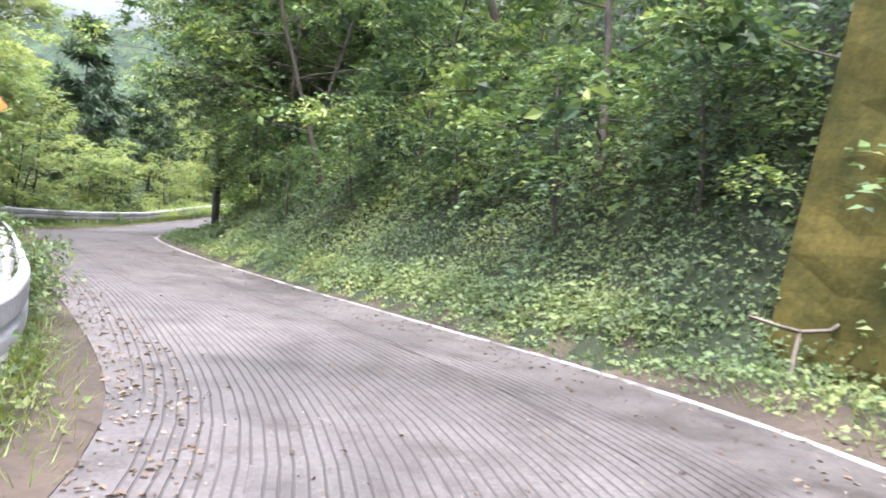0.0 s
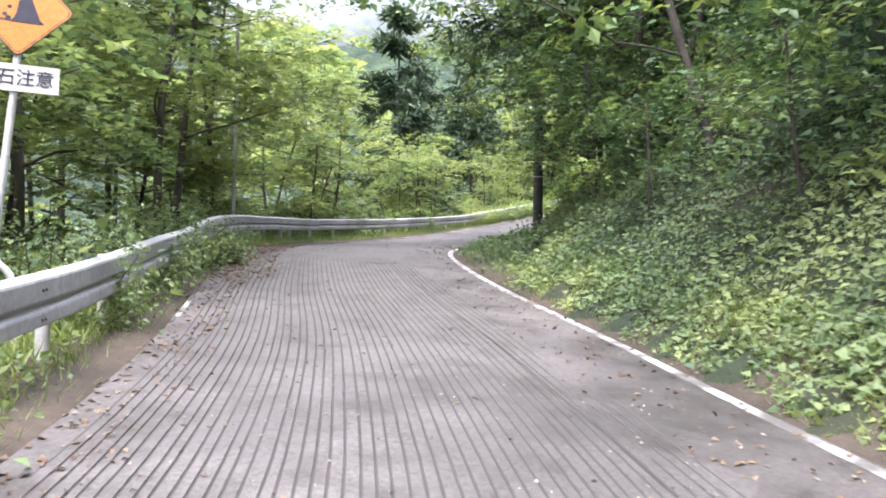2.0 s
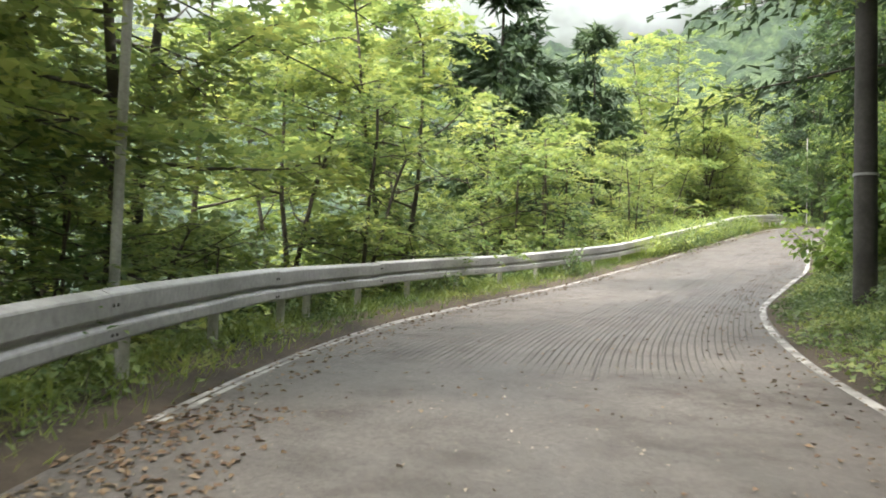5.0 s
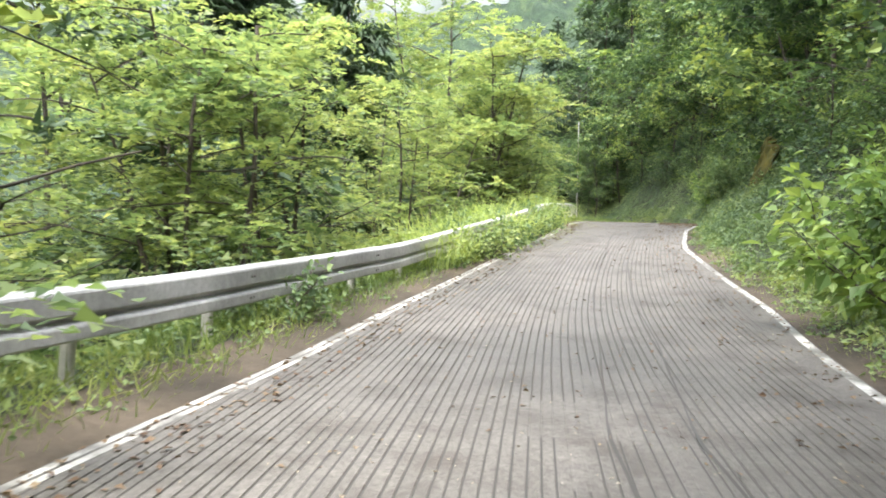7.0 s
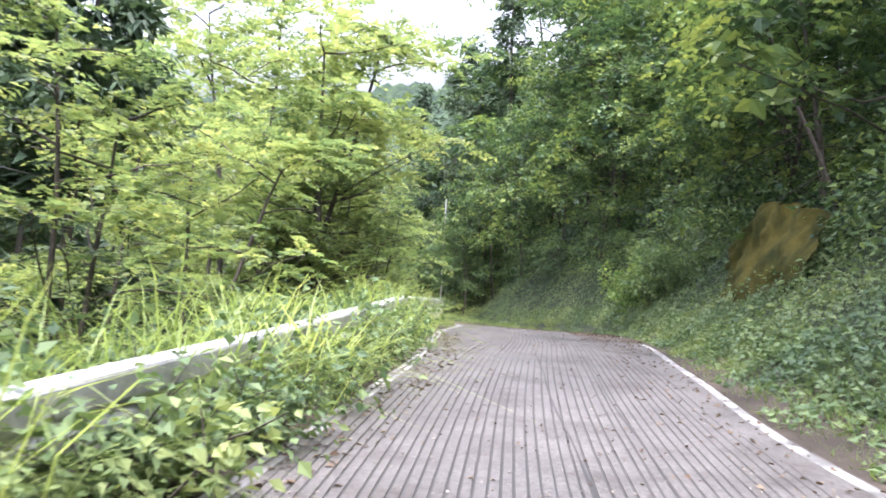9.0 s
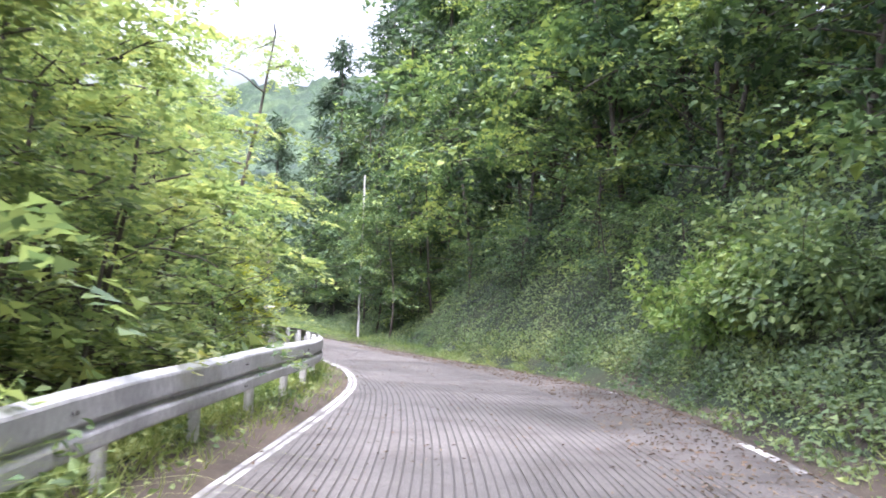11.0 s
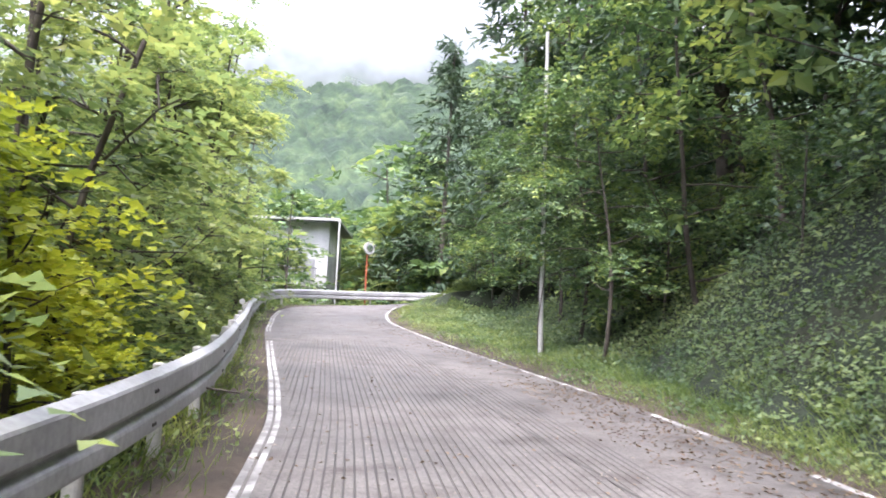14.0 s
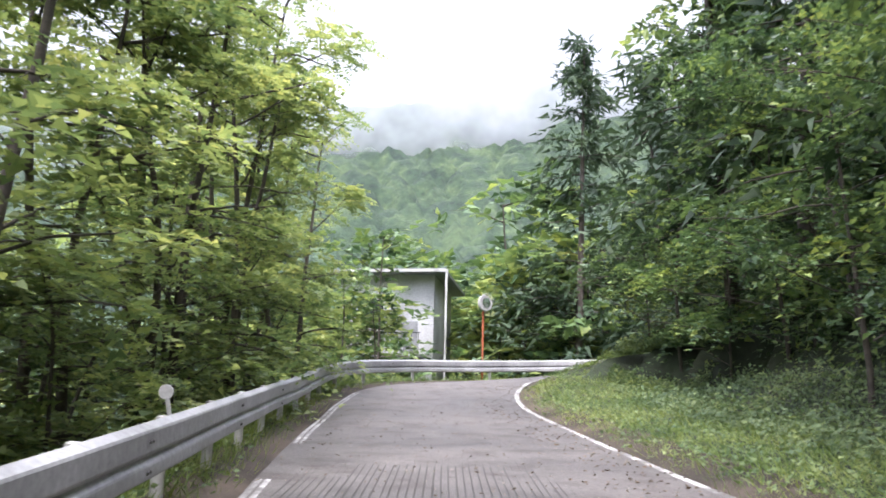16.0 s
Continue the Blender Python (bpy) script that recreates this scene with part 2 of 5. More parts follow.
CONCRETE = concrete("grooved_concrete")
GROOVE = worn("dark_groove", (0.026, 0.024, 0.022), (0.056, 0.052, 0.048), 0.6, 30.0, (0.6, 0.95), 0.002)
PAINT = worn("worn_road_paint", (0.11, 0.106, 0.1), (0.46, 0.455, 0.44), 2.6, 26.0, (0.5, 0.75), 0.002, low=0.4, high=0.64)
SOIL = worn("soil_and_litter", (0.036, 0.031, 0.025), (0.095, 0.077, 0.06), 0.6, 9.0, (0.85, 1.0), 0.03, gloss=0.15)
EARTH = worn("ochre_earth", (0.028, 0.034, 0.01), (0.105, 0.088, 0.022), 1.6, 9.0, (0.85, 1.0), 0.06, gloss=0.08)
MOSSY = worn("mossy_wall", (0.03, 0.034, 0.01), (0.095, 0.08, 0.022), 1.3, 14.0, (0.85, 1.0), 0.03, gloss=0.1)
DRY_WOOD = worn("dry_grey_wood", (0.14, 0.115, 0.09), (0.3, 0.26, 0.22), 3.0, 30.0, (0.8, 1.0), 0.004)
STEEL = worn("galvanised_rail", (0.26, 0.265, 0.27), (0.46, 0.465, 0.47), 0.9, 14.0, (0.4, 0.65), 0.001, 0.25)
WHITE_STEEL = worn("white_painted_steel", (0.34, 0.34, 0.33), (0.58, 0.585, 0.57), 1.2, 18.0, (0.35, 0.6), 0.001)
ORANGE = worn("faded_orange_paint", (0.3, 0.07, 0.03), (0.42, 0.12, 0.05), 1.5, 20.0, (0.4, 0.6), 0.001)
SIGN_YELLOW = worn("faded_sign_orange", (0.5, 0.2, 0.04), (0.62, 0.27, 0.06), 1.0, 18.0, (0.35, 0.5), 0.0005)
SIGN_BLACK = worn("sign_black", (0.02, 0.02, 0.035), (0.04, 0.04, 0.06), 2.0, 20.0, (0.4, 0.6), 0.0005)
SIGN_WHITE = worn("sign_white", (0.4, 0.4, 0.39), (0.55, 0.55, 0.545), 1.5, 20.0, (0.4, 0.6), 0.0005)
BARK = worn("grey_brown_bark", (0.035, 0.028, 0.022), (0.10, 0.085, 0.07), 2.5, 16.0, (0.8, 1.0), 0.02)
POLE = worn("weathered_pole", (0.3, 0.3, 0.29), (0.5, 0.5, 0.48), 1.5, 24.0, (0.5, 0.8), 0.002)
DARK_POLE = worn("dark_timber_pole", (0.035, 0.032, 0.03), (0.085, 0.08, 0.075), 1.8, 20.0, (0.7, 0.9), 0.006)
CABLE = worn("black_cable", (0.02, 0.02, 0.02), (0.04, 0.04, 0.04), 2.0, 30.0, (0.5, 0.7), 0.0005)
WALL = worn("pale_render", (0.34, 0.35, 0.36), (0.55, 0.56, 0.57), 0.5, 12.0, (0.7, 0.9), 0.003)
ROOF = worn("grey_metal_roof", (0.16, 0.17, 0.18), (0.28, 0.29, 0.30), 0.8, 14.0, (0.4, 0.6), 0.002)
DARK_GLASS = worn("dark_window", (0.02, 0.025, 0.03), (0.05, 0.055, 0.06), 1.0, 10.0, (0.08, 0.2), 0.0005)
IRON = worn("cast_iron", (0.045, 0.043, 0.04), (0.09, 0.086, 0.08), 3.0, 30.0, (0.55, 0.8), 0.002, 0.2)
DRY_LEAF = leaf_material("dry_leaves", [(0.05, 0.03, 0.02), (0.11, 0.068, 0.042), (0.17, 0.12, 0.075), (0.24, 0.195, 0.14)], 0.1, 0.7)
PALE_LEAF = leaf_material("pale_leaf_fragments", [(0.1, 0.075, 0.05), (0.2, 0.17, 0.13), (0.32, 0.28, 0.22), (0.42, 0.39, 0.33)], 0.05, 0.8)
LOCUST = leaf_material("locust_leaves", [(0.07, 0.12, 0.066), (0.145, 0.21, 0.096), (0.24, 0.3, 0.126), (0.38, 0.405, 0.168)], 0.57)
IVY = leaf_material("ground_ivy", [(0.056, 0.095, 0.057), (0.101, 0.15, 0.077), (0.157, 0.215, 0.099), (0.246, 0.3, 0.132)], 0.36, 0.6)
CEDAR = leaf_material("cedar_needles", [(0.026, 0.05, 0.03), (0.048, 0.084, 0.044), (0.085, 0.128, 0.062)], 0.22, 0.6)
GRASS = leaf_material("grass_blades", [(0.065, 0.11, 0.032), (0.12, 0.185, 0.048), (0.2, 0.26, 0.07), (0.3, 0.33, 0.12)], 0.35)
PALE_GRASS = leaf_material("pale_grass_blades", [(0.18, 0.26, 0.08), (0.31, 0.4, 0.13), (0.46, 0.52, 0.22)], 0.45)
HILL_LEAF = leaf_material("overhanging_leaves", [(0.026, 0.054, 0.034), (0.066, 0.12, 0.06), (0.145, 0.225, 0.085), (0.35, 0.42, 0.125)], 0.32)
HERB = leaf_material("bank_herbs", [(0.062, 0.105, 0.061), (0.112, 0.175, 0.083), (0.185, 0.255, 0.105), (0.314, 0.37, 0.143)], 0.38, 0.6)
BRIGHT_HERB = leaf_material("bright_bush_leaves", [(0.07, 0.125, 0.05), (0.14, 0.23, 0.075), (0.24, 0.34, 0.1), (0.38, 0.46, 0.15)], 0.4, 0.5)
YELLOW = leaf_material("yellowing_leaves", [(0.2, 0.27, 0.04), (0.34, 0.4, 0.05), (0.46, 0.5, 0.06), (0.56, 0.52, 0.08)], 0.45)


# ---------------------------------------------------------------- building tools
def mesh_of(name, verts, faces, mats, slots=None, smooth=False):
    """A mesh from arrays; faces are rows of three or of four."""
    verts, faces = np.asarray(verts, np.float32), np.asarray(faces, np.int32)
    me = bpy.data.meshes.new(name)
    n, k = faces.shape
    me.vertices.add(len(verts))
    me.vertices.foreach_set("co", verts.ravel())
    me.loops.add(n * k)
    me.loops.foreach_set("vertex_index", faces.ravel())
    me.polygons.add(n)
    me.polygons.foreach_set("loop_start", np.arange(0, n * k, k, dtype=np.int32))
    for m in mats if isinstance(mats, (list, tuple)) else [mats]:
        me.materials.append(m)
    if slots is not None:
        me.polygons.foreach_set("material_index", np.asarray(slots, np.int32))
    me.polygons.foreach_set("use_smooth", np.full(n, smooth))
    me.update(calc_edges=True)
    return me


def part(name, data, mat=None, parent=None, label=""):
    """Links a bmesh or a mesh as ONE object under a thing or a part."""
    if isinstance(data, bmesh.types.BMesh):
        bm, data = data, bpy.data.meshes.new(name)
        bm.to_mesh(data)
        bm.free()
        data.materials.append(mat)
    ob = new(name, data)
    if parent:
        ob.parent = parent
    return tagged(ob, label)


def thing(name, m, label, category, group="", kind=""):
    ob = new(name)
    ob.matrix_world = m
    return tagged(ob, label, category, group, kind)


def tubes(paths, sides=6):
    """Verts and quads of tapered tubes; each path is (points, radii)."""
    vs, fs, base = [], [], 0
    most = sides
    for pts, rad in paths:
        pts, rad = np.asarray(pts, float), np.asarray(rad, float)
        sides = most if most > 8 or rad[0] > 0.06 else 4 if rad[0] > 0.02 else 3
        ring = np.arange(sides) * 2 * np.pi / sides
        t = np.gradient(pts, axis=0)
        t /= np.linalg.norm(t, axis=1)[:, None] + 1e-9
        ref = np.where(np.abs(t[:, 2:3]) > 0.9, [[1.0, 0, 0]], [[0, 0, 1.0]])
        a = np.cross(t, ref)
        a /= np.linalg.norm(a, axis=1)[:, None] + 1e-9
        b = np.cross(t, a)
        v = pts[:, None] + rad[:, None, None] * (np.cos(ring)[None, :, None] * a[:, None] + np.sin(ring)[None, :, None] * b[:, None])
        n = len(pts)
        i = np.arange(n - 1)[:, None] * sides + np.arange(sides)[None]
        j = np.arange(n - 1)[:, None] * sides + (np.arange(sides)[None] + 1) % sides
        fs.append(base + np.stack([i, j, j + sides, i + sides], -1).reshape(-1, 4))
        vs.append(v.reshape(-1, 3))
        base += n * sides
    return np.concatenate(vs), np.concatenate(fs)


def leaf_arrays(at_, axis, face, length, width=0.32, fold=0.12):
    """Folded leaves of two triangles: where they begin, which way they point and face."""
    at_, axis, face = (np.asarray(v, float) for v in (at_, axis, face))
    axis = axis / (np.linalg.norm(axis, axis=1)[:, None] + 1e-9)
    side = np.cross(axis, face)
    side /= np.linalg.norm(side, axis=1)[:, None] + 1e-9
    up = np.cross(side, axis)
    ln = np.asarray(length, float)[:, None]
    wd = np.asarray(width, float) * np.ones((len(at_), 1)) if np.ndim(width) == 0 else np.asarray(width)[:, None]
    tip = at_ + axis * ln - up * ln * fold * 1.2
    mid = at_ + axis * ln * 0.42
    v = np.stack([at_, mid + side * ln * wd + up * ln * fold, tip, mid - side * ln * wd + up * ln * fold], 1).reshape(-1, 3)
    k = np.arange(len(at_))[:, None] * 4
    f = np.stack([k + [[0, 1, 2]], k + [[0, 2, 3]]], 1).reshape(-1, 3)
    return v, f


def sliver_arrays(at_, axis, face, length, width=0.3):
    """Small leaves of one triangle each, widest near the stalk."""
    axis = unit(np.asarray(axis, float))
    side = unit(np.cross(axis, face))
    ln = np.asarray(length, float)[:, None]
    low = at_ + axis * ln * 0.12
    v = np.stack([low - side * ln * width, low + side * ln * width, at_ + axis * ln], 1).reshape(-1, 3)
    return v, np.arange(len(at_) * 3).reshape(-1, 3)


def blade_arrays(at_, lean_, height, width, bend):
    """Grass blades of three bent pieces: where they stand and which way they arch."""
    n = len(at_)
    lean_ = lean_ / (np.linalg.norm(lean_, axis=1)[:, None] + 1e-9)
    side = np.stack([-lean_[:, 1], lean_[:, 0], 0 * lean_[:, 0]], 1)
    vs = []
    for u, w in ((0, 1.0), (0.4, 0.9), (0.75, 0.6), (1.0, 0.08)):
        p = at_ + lean_ * (height * bend * u**2)[:, None] + np.array([0, 0, 1.0]) * (height * (u - 0.45 * bend * u**3))[:, None]
        vs += [p - side * (width * w)[:, None], p + side * (width * w)[:, None]]
    v = np.stack(vs, 1).reshape(-1, 3)
    k = np.arange(n)[:, None] * 8
    f = np.concatenate([k + [[0, 1, 3, 2]], k + [[2, 3, 5, 4]], k + [[4, 5, 7, 6]]])
    return v, f


def unit(v):
    return v / (np.linalg.norm(v, axis=-1, keepdims=True) + 1e-9)


def box(bm, x0, x1, y0, y1, z0, z1, bevel=0.0):
    made = bmesh.ops.create_cube(bm, size=1, matrix=Matrix.Translation(((x0 + x1) / 2, (y0 + y1) / 2, (z0 + z1) / 2)) @ Matrix.Diagonal((x1 - x0, y1 - y0, z1 - z0, 1)))
    if bevel:
        edges = list({e for v in made["verts"] for e in v.link_edges})
        bmesh.ops.bevel(bm, geom=edges, offset=bevel, segments=2, affect="EDGES")
    return bm


def cylinder(bm, radius, z0, z1, m=None, sides=20, top=None, cap=True):
    m = m or Matrix()
    bmesh.ops.create_cone(bm, cap_ends=cap, segments=sides, radius1=radius, radius2=radius if top is None else top, depth=z1 - z0, matrix=m @ Matrix.Translation((0, 0, (z0 + z1) / 2)))
    return bm

# ---------------------------------------------------------------- ground, one sheet to the horizon
def spread(lo, hi, centre, fine, grow):
    """Coordinates that lie fine round the middle stretch and wider apart towards the ends."""
    a, b = centre
    mid = np.arange(a, b + fine, fine)
    steps = fine * grow ** np.arange(1, 400)
    right_ = b + np.cumsum(steps)
    left_ = a - np.cumsum(steps)
    return np.r_[left_[left_ > lo][::-1], mid, right_[right_ < hi]]


def build_ground():
    xs, ys = spread(-2200, 2200, (-38, 4), 0.72, 1.11), spread(-2200, 2200, (-4, 134), 0.72, 1.11)
    gx, gy = np.meshgrid(xs, ys)
    z = lie(gx, gy)
    nx, ny = len(xs), len(ys)
    i = (np.arange(ny - 1)[:, None] * nx + np.arange(nx - 1)[None]).ravel()
    f = np.stack([i, i + 1, i + nx + 1, i + nx], 1)
    me = mesh_of("ground", np.stack([gx, gy, z], -1).reshape(-1, 3), f, GROUND, smooth=True)
    tagged(part("ground", me), "dark soil and moss on a steep wooded mountainside", "ground", kind="structure")


def ground_material():
    m, t, b, o = material("forest_floor")
    n1, n2, n3 = noise_node(t, 0.5, 5), noise_node(t, 6.0, 6, 0.7), noise_node(t, 0.05, 6, 0.7)
    c1 = ramp(t, n1.outputs[0], [(0.35, (0.012, 0.017, 0.008)), (0.5, (0.02, 0.03, 0.012)), (0.68, (0.035, 0.032, 0.018))])
    c3 = ramp(t, n3.outputs[0], [(0.3, (0.6, 0.75, 0.7)), (0.7, (1.1, 1.2, 1.0))])
    c2 = ramp(t, n2.outputs[0], [(0.3, (0.5, 0.5, 0.5)), (0.7, (1.3, 1.3, 1.2))])
    c = mixed(t, 1.0, mixed(t, 0.8, c1.outputs[0], c2.outputs[0], "MULTIPLY").outputs[2], c3.outputs[0], "MULTIPLY")
    t.links.new(c.outputs[2], b.inputs["Base Color"])
    b.inputs["Roughness"].default_value = 0.95
    relief(t, b, n2.outputs[0], 0.8, 0.08)
    return m


GROUND = ground_material()
build_ground()


# ---------------------------------------------------------------- road
def build_road():
    rng = np.random.default_rng(3)
    pitch_ = 0.082
    lo, hi = -4.1, 3.6
    starts = np.arange(lo, hi, pitch_)
    cols = np.stack([starts, starts + 0.004, starts + 0.017, starts + 0.021], 1).ravel()
    low = np.tile([0, 1, 1, 0], len(starts))
    s = np.arange(0, END, 1.0)
    lf, rt = left_edge(s), right_edge(s)
    d = np.clip(cols[None], rt[:, None], lf[:, None])
    wide = np.interp(s, [0, 34, 46, 52, 84, 92, 130], [1.0, 0.9, 1.1, 0.25, 0.3, 1.5, 1.6])
    keep_s = np.interp(s, [0, 38.0, 39.5, 47, 49, 118, 122, 160], [1, 1, 0, 0, 1, 1, 0, 0])
    cx = np.interp(s, RUN, LINE[:, 0])[:, None]
    patch = bump(cx + d * 1.3, s[:, None] + d * 0.4, 3.1, 2.0)
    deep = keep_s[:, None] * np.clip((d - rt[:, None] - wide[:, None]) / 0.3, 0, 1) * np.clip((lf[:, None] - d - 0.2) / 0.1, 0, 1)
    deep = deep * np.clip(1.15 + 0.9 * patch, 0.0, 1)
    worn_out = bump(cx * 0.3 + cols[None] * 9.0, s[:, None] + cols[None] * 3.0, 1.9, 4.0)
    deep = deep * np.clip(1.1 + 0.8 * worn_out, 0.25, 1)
    each = np.repeat(rng.normal(0, 0.005, len(starts)), 4)
    sway = 0.012 * bump(s[:, None] * np.ones_like(d), np.zeros_like(d), 4.0) + each[None] + 0.004 * bump(s[:, None], cols[None] * 7.0, 1.3)
    h = -0.009 * low[None] * deep - 0.012 * ((d / 3.0) ** 2)
    p = spot(s[:, None], d + sway, h)
    n, k = d.shape
    i = (np.arange(n - 1)[:, None] * k + np.arange(k - 1)[None])
    f = np.stack([i + 1, i, i + k, i + k + 1], -1)
    # bottoms of the deeper grooves take the darker material
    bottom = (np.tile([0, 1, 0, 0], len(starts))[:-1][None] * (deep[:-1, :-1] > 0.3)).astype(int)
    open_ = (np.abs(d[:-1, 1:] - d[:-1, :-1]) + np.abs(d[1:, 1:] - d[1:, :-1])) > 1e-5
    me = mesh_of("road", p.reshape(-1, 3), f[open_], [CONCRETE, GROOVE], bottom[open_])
    tagged(part("road", me), "narrow grey concrete mountain road with grooves along it", "road", kind="structure")
    # the slab's sides
    for edge, name in ((lf, "slab_edge"), (rt, "slab_edge")):
        a = spot(s, edge, -0.012 * (edge / 3) ** 2)
        v = np.concatenate([a, a - [0, 0, 0.25]])
        j = np.arange(n - 1)
        g = np.stack([j, j + 1, j + 1 + n, j + n], 1)
        tagged(part(name, mesh_of(name, v, g, CONCRETE)), "rough concrete edge of the road slab", "kerb", kind="structure")


build_road()


def soil_strip(edge, sign, label):
    """The soil that laps against the slab and runs up to the land beside it."""
    s = np.arange(0.5, END - 0.5, 0.4)
    e = edge(s)
    rows_ = []
    for off in (-0.01, 0.06, 0.16, 0.3, 0.5, 0.75, 1.0):
        wob = 0.03 * bump(s, 0 * s + off * 9, 0.8, off) * (off > 0)
        d = e + sign * (off + wob * (off > 0.05))
        p = spot(s, d)
        land = lie(p[:, 0], p[:, 1]) + 0.02
        w = np.clip((off - 0.35) / 0.4, 0, 1)
        near = p[:, 2] - 0.012 * (e / 3) ** 2 + np.interp(off, [-0.01, 0.06, 0.3, 1], [-0.02, 0.006, 0.035, 0.1]) + 0.012 * bump(s, 0 * s + off * 5, 0.35, off)
        p[:, 2] = np.maximum(near * (1 - w) + land * w, land - 0.01)
        if off == 1.0:
            p[:, 2] = land - 0.12
        rows_.append(p)
    v = np.stack(rows_, 1)
    n, k = v.shape[:2]
    i = np.arange(n - 1)[:, None] * k + np.arange(k - 1)[None]
    f = np.stack([i, i + 1, i + k + 1, i + k], -1).reshape(-1, 4)
    if sign > 0:
        f = f[:, ::-1]
    tagged(part("soil_verge", mesh_of("soil_verge", v.reshape(-1, 3), f, SOIL, smooth=True)), label, "soil", kind="structure")


soil_strip(left_edge, 1, "brown soil shoulder under the guard rail")
soil_strip(right_edge, -1, "brown soil and litter at the foot of the bank")


def painted(s0, s1, edge, inner, outer, label):
    """A painted line of that reach inside the pavement's edge."""
    s = np.arange(s0, s1, 0.4)
    e = edge(s)
    wob = 0.015 * bump(s, s * 0, 2.5, s0)
    rows_ = []
    for k, off in enumerate(np.linspace(inner, outer, 5)):
        d = e - np.sign(e) * off + wob
        rows_.append(spot(s, d, 0.005 - 0.012 * (d / 3) ** 2 - (0.003 if k in (0, 4) else 0)))
    v = np.stack(rows_, 1)
    n, k = v.shape[:2]
    i = np.arange(n - 1)[:, None] * k + np.arange(k - 1)[None]
    f = np.stack([i, i + 1, i + k + 1, i + k], -1).reshape(-1, 4)
    if edge is left_edge:
        f = f[:, ::-1]
    tagged(part("edge_line", mesh_of("edge_line", v.reshape(-1, 3), f, PAINT)), label, "road marking", kind="structure")


for a, b in ((16, 85.0), (87.6, 89.2), (95.0, 95.8), (101.0, 102.0), (104.8, 106.4), (108.0, 110.2), (111.8, 138.5)):
    painted(a, b, right_edge, 0.13, 0.02, "worn white edge line beside the grassy bank")
for a, b in ((25.0, 26.4), (32.0, 34.0), (44.5, 120), (123, 133.4)):
    painted(a, b, left_edge, 0.075, 0.015, "worn white edge line along the guard rail")
    if a > 40:
        painted(a, b, left_edge, 0.165, 0.105, "worn white edge line along the guard rail")


def manhole(s, d, radius):
    m = thing("manhole", Matrix.Translation(spot(s, d, -0.012 * (d / 3) ** 2 + 0.001)) @ Matrix.Rotation(heading(s), 4, "Z") @ Matrix.Rotation(math.atan2(float(spot(s + 0.4, 0)[2] - spot(s - 0.4, 0)[2]), 0.8), 4, "X"), "worn iron manhole cover in a concrete ring", "manhole")
    bm = bmesh.new()
    cylinder(bm, radius * 0.86, -0.03, 0.004, sides=40)
    part("cover", bm, IRON, m)
    bm = bmesh.new()
    inner = bmesh.ops.create_circle(bm, cap_ends=False, segments=40, radius=radius * 0.88)["verts"]
    outer = bmesh.ops.create_circle(bm, cap_ends=False, segments=40, radius=radius)["verts"]
    for i in range(40):
        bm.faces.new((inner[i], outer[i], outer[(i + 1) % 40], inner[(i + 1) % 40]))
    for v in bm.verts:
        v.co.z = 0.006
    part("ring", bm, CONCRETE, m, "concrete ring")


manhole(39.2, -0.97, 0.36)
manhole(98.0, -1.84, 0.42)


# ---------------------------------------------------------------- guard rail
PROFILE = [(0.0, -0.42), (-0.03, -0.418), (-0.075, -0.405), (-0.085, -0.39), (-0.085, -0.305), (-0.078, -0.288), (-0.04, -0.252), (-0.036, -0.242), (-0.042, -0.234), (-0.078, -0.212), (-0.085, -0.198), (-0.085, -0.055), (-0.076, -0.036), (-0.02, -0.01), (0.0, 0.0)]


def rail_top(s):
    """The height of the rail's upper edge over the road."""
    return np.interp(s, [0, 26, 34, 38, 42, 46, 50, 56, 60, 63, 66, 74, 82, 88, 100, 108, 112, 125, 130, 160], [0.84, 0.82, 0.77, 0.74, 0.78, 0.84, 0.88, 0.84, 0.79, 0.73, 0.67, 0.71, 0.83, 0.8, 0.79, 0.8, 0.79, 0.77, 0.76, 0.8])


def beam(s0, s1, lift):
    s = np.linspace(s0, s1, 12)
    prof = np.array(PROFILE)
    back_ = prof[::-1] + [0.007, 0]
    loop = np.concatenate([prof, back_])
    v = np.stack([spot(s, rail_off(s) + o, rail_top(s) + h + lift) for o, h in loop], 1)
    n, k = v.shape[:2]
    i = np.arange(n - 1)[:, None] * k + np.arange(k)[None]
    j = np.arange(n - 1)[:, None] * k + (np.arange(k)[None] + 1) % k
    f = np.stack([i, j, j + k, i + k], -1).reshape(-1, 4)
    ends = []
    for e in (0, (n - 1) * k):
        for q in range(len(prof) - 1):
            ends.append((e + q, e + q + 1, e + k - 2 - q, e + k - 1 - q))
    return mesh_of("beam", v.reshape(-1, 3), np.concatenate([f, np.array(ends)]), STEEL)


def bolt_mesh():
    bm = bmesh.new()
    bmesh.ops.create_uvsphere(bm, u_segments=8, v_segments=4, radius=0.016)
    me = bpy.data.meshes.new("bolt")
    bm.to_mesh(me)
    bm.free()
    me.materials.append(IRON)
    return me


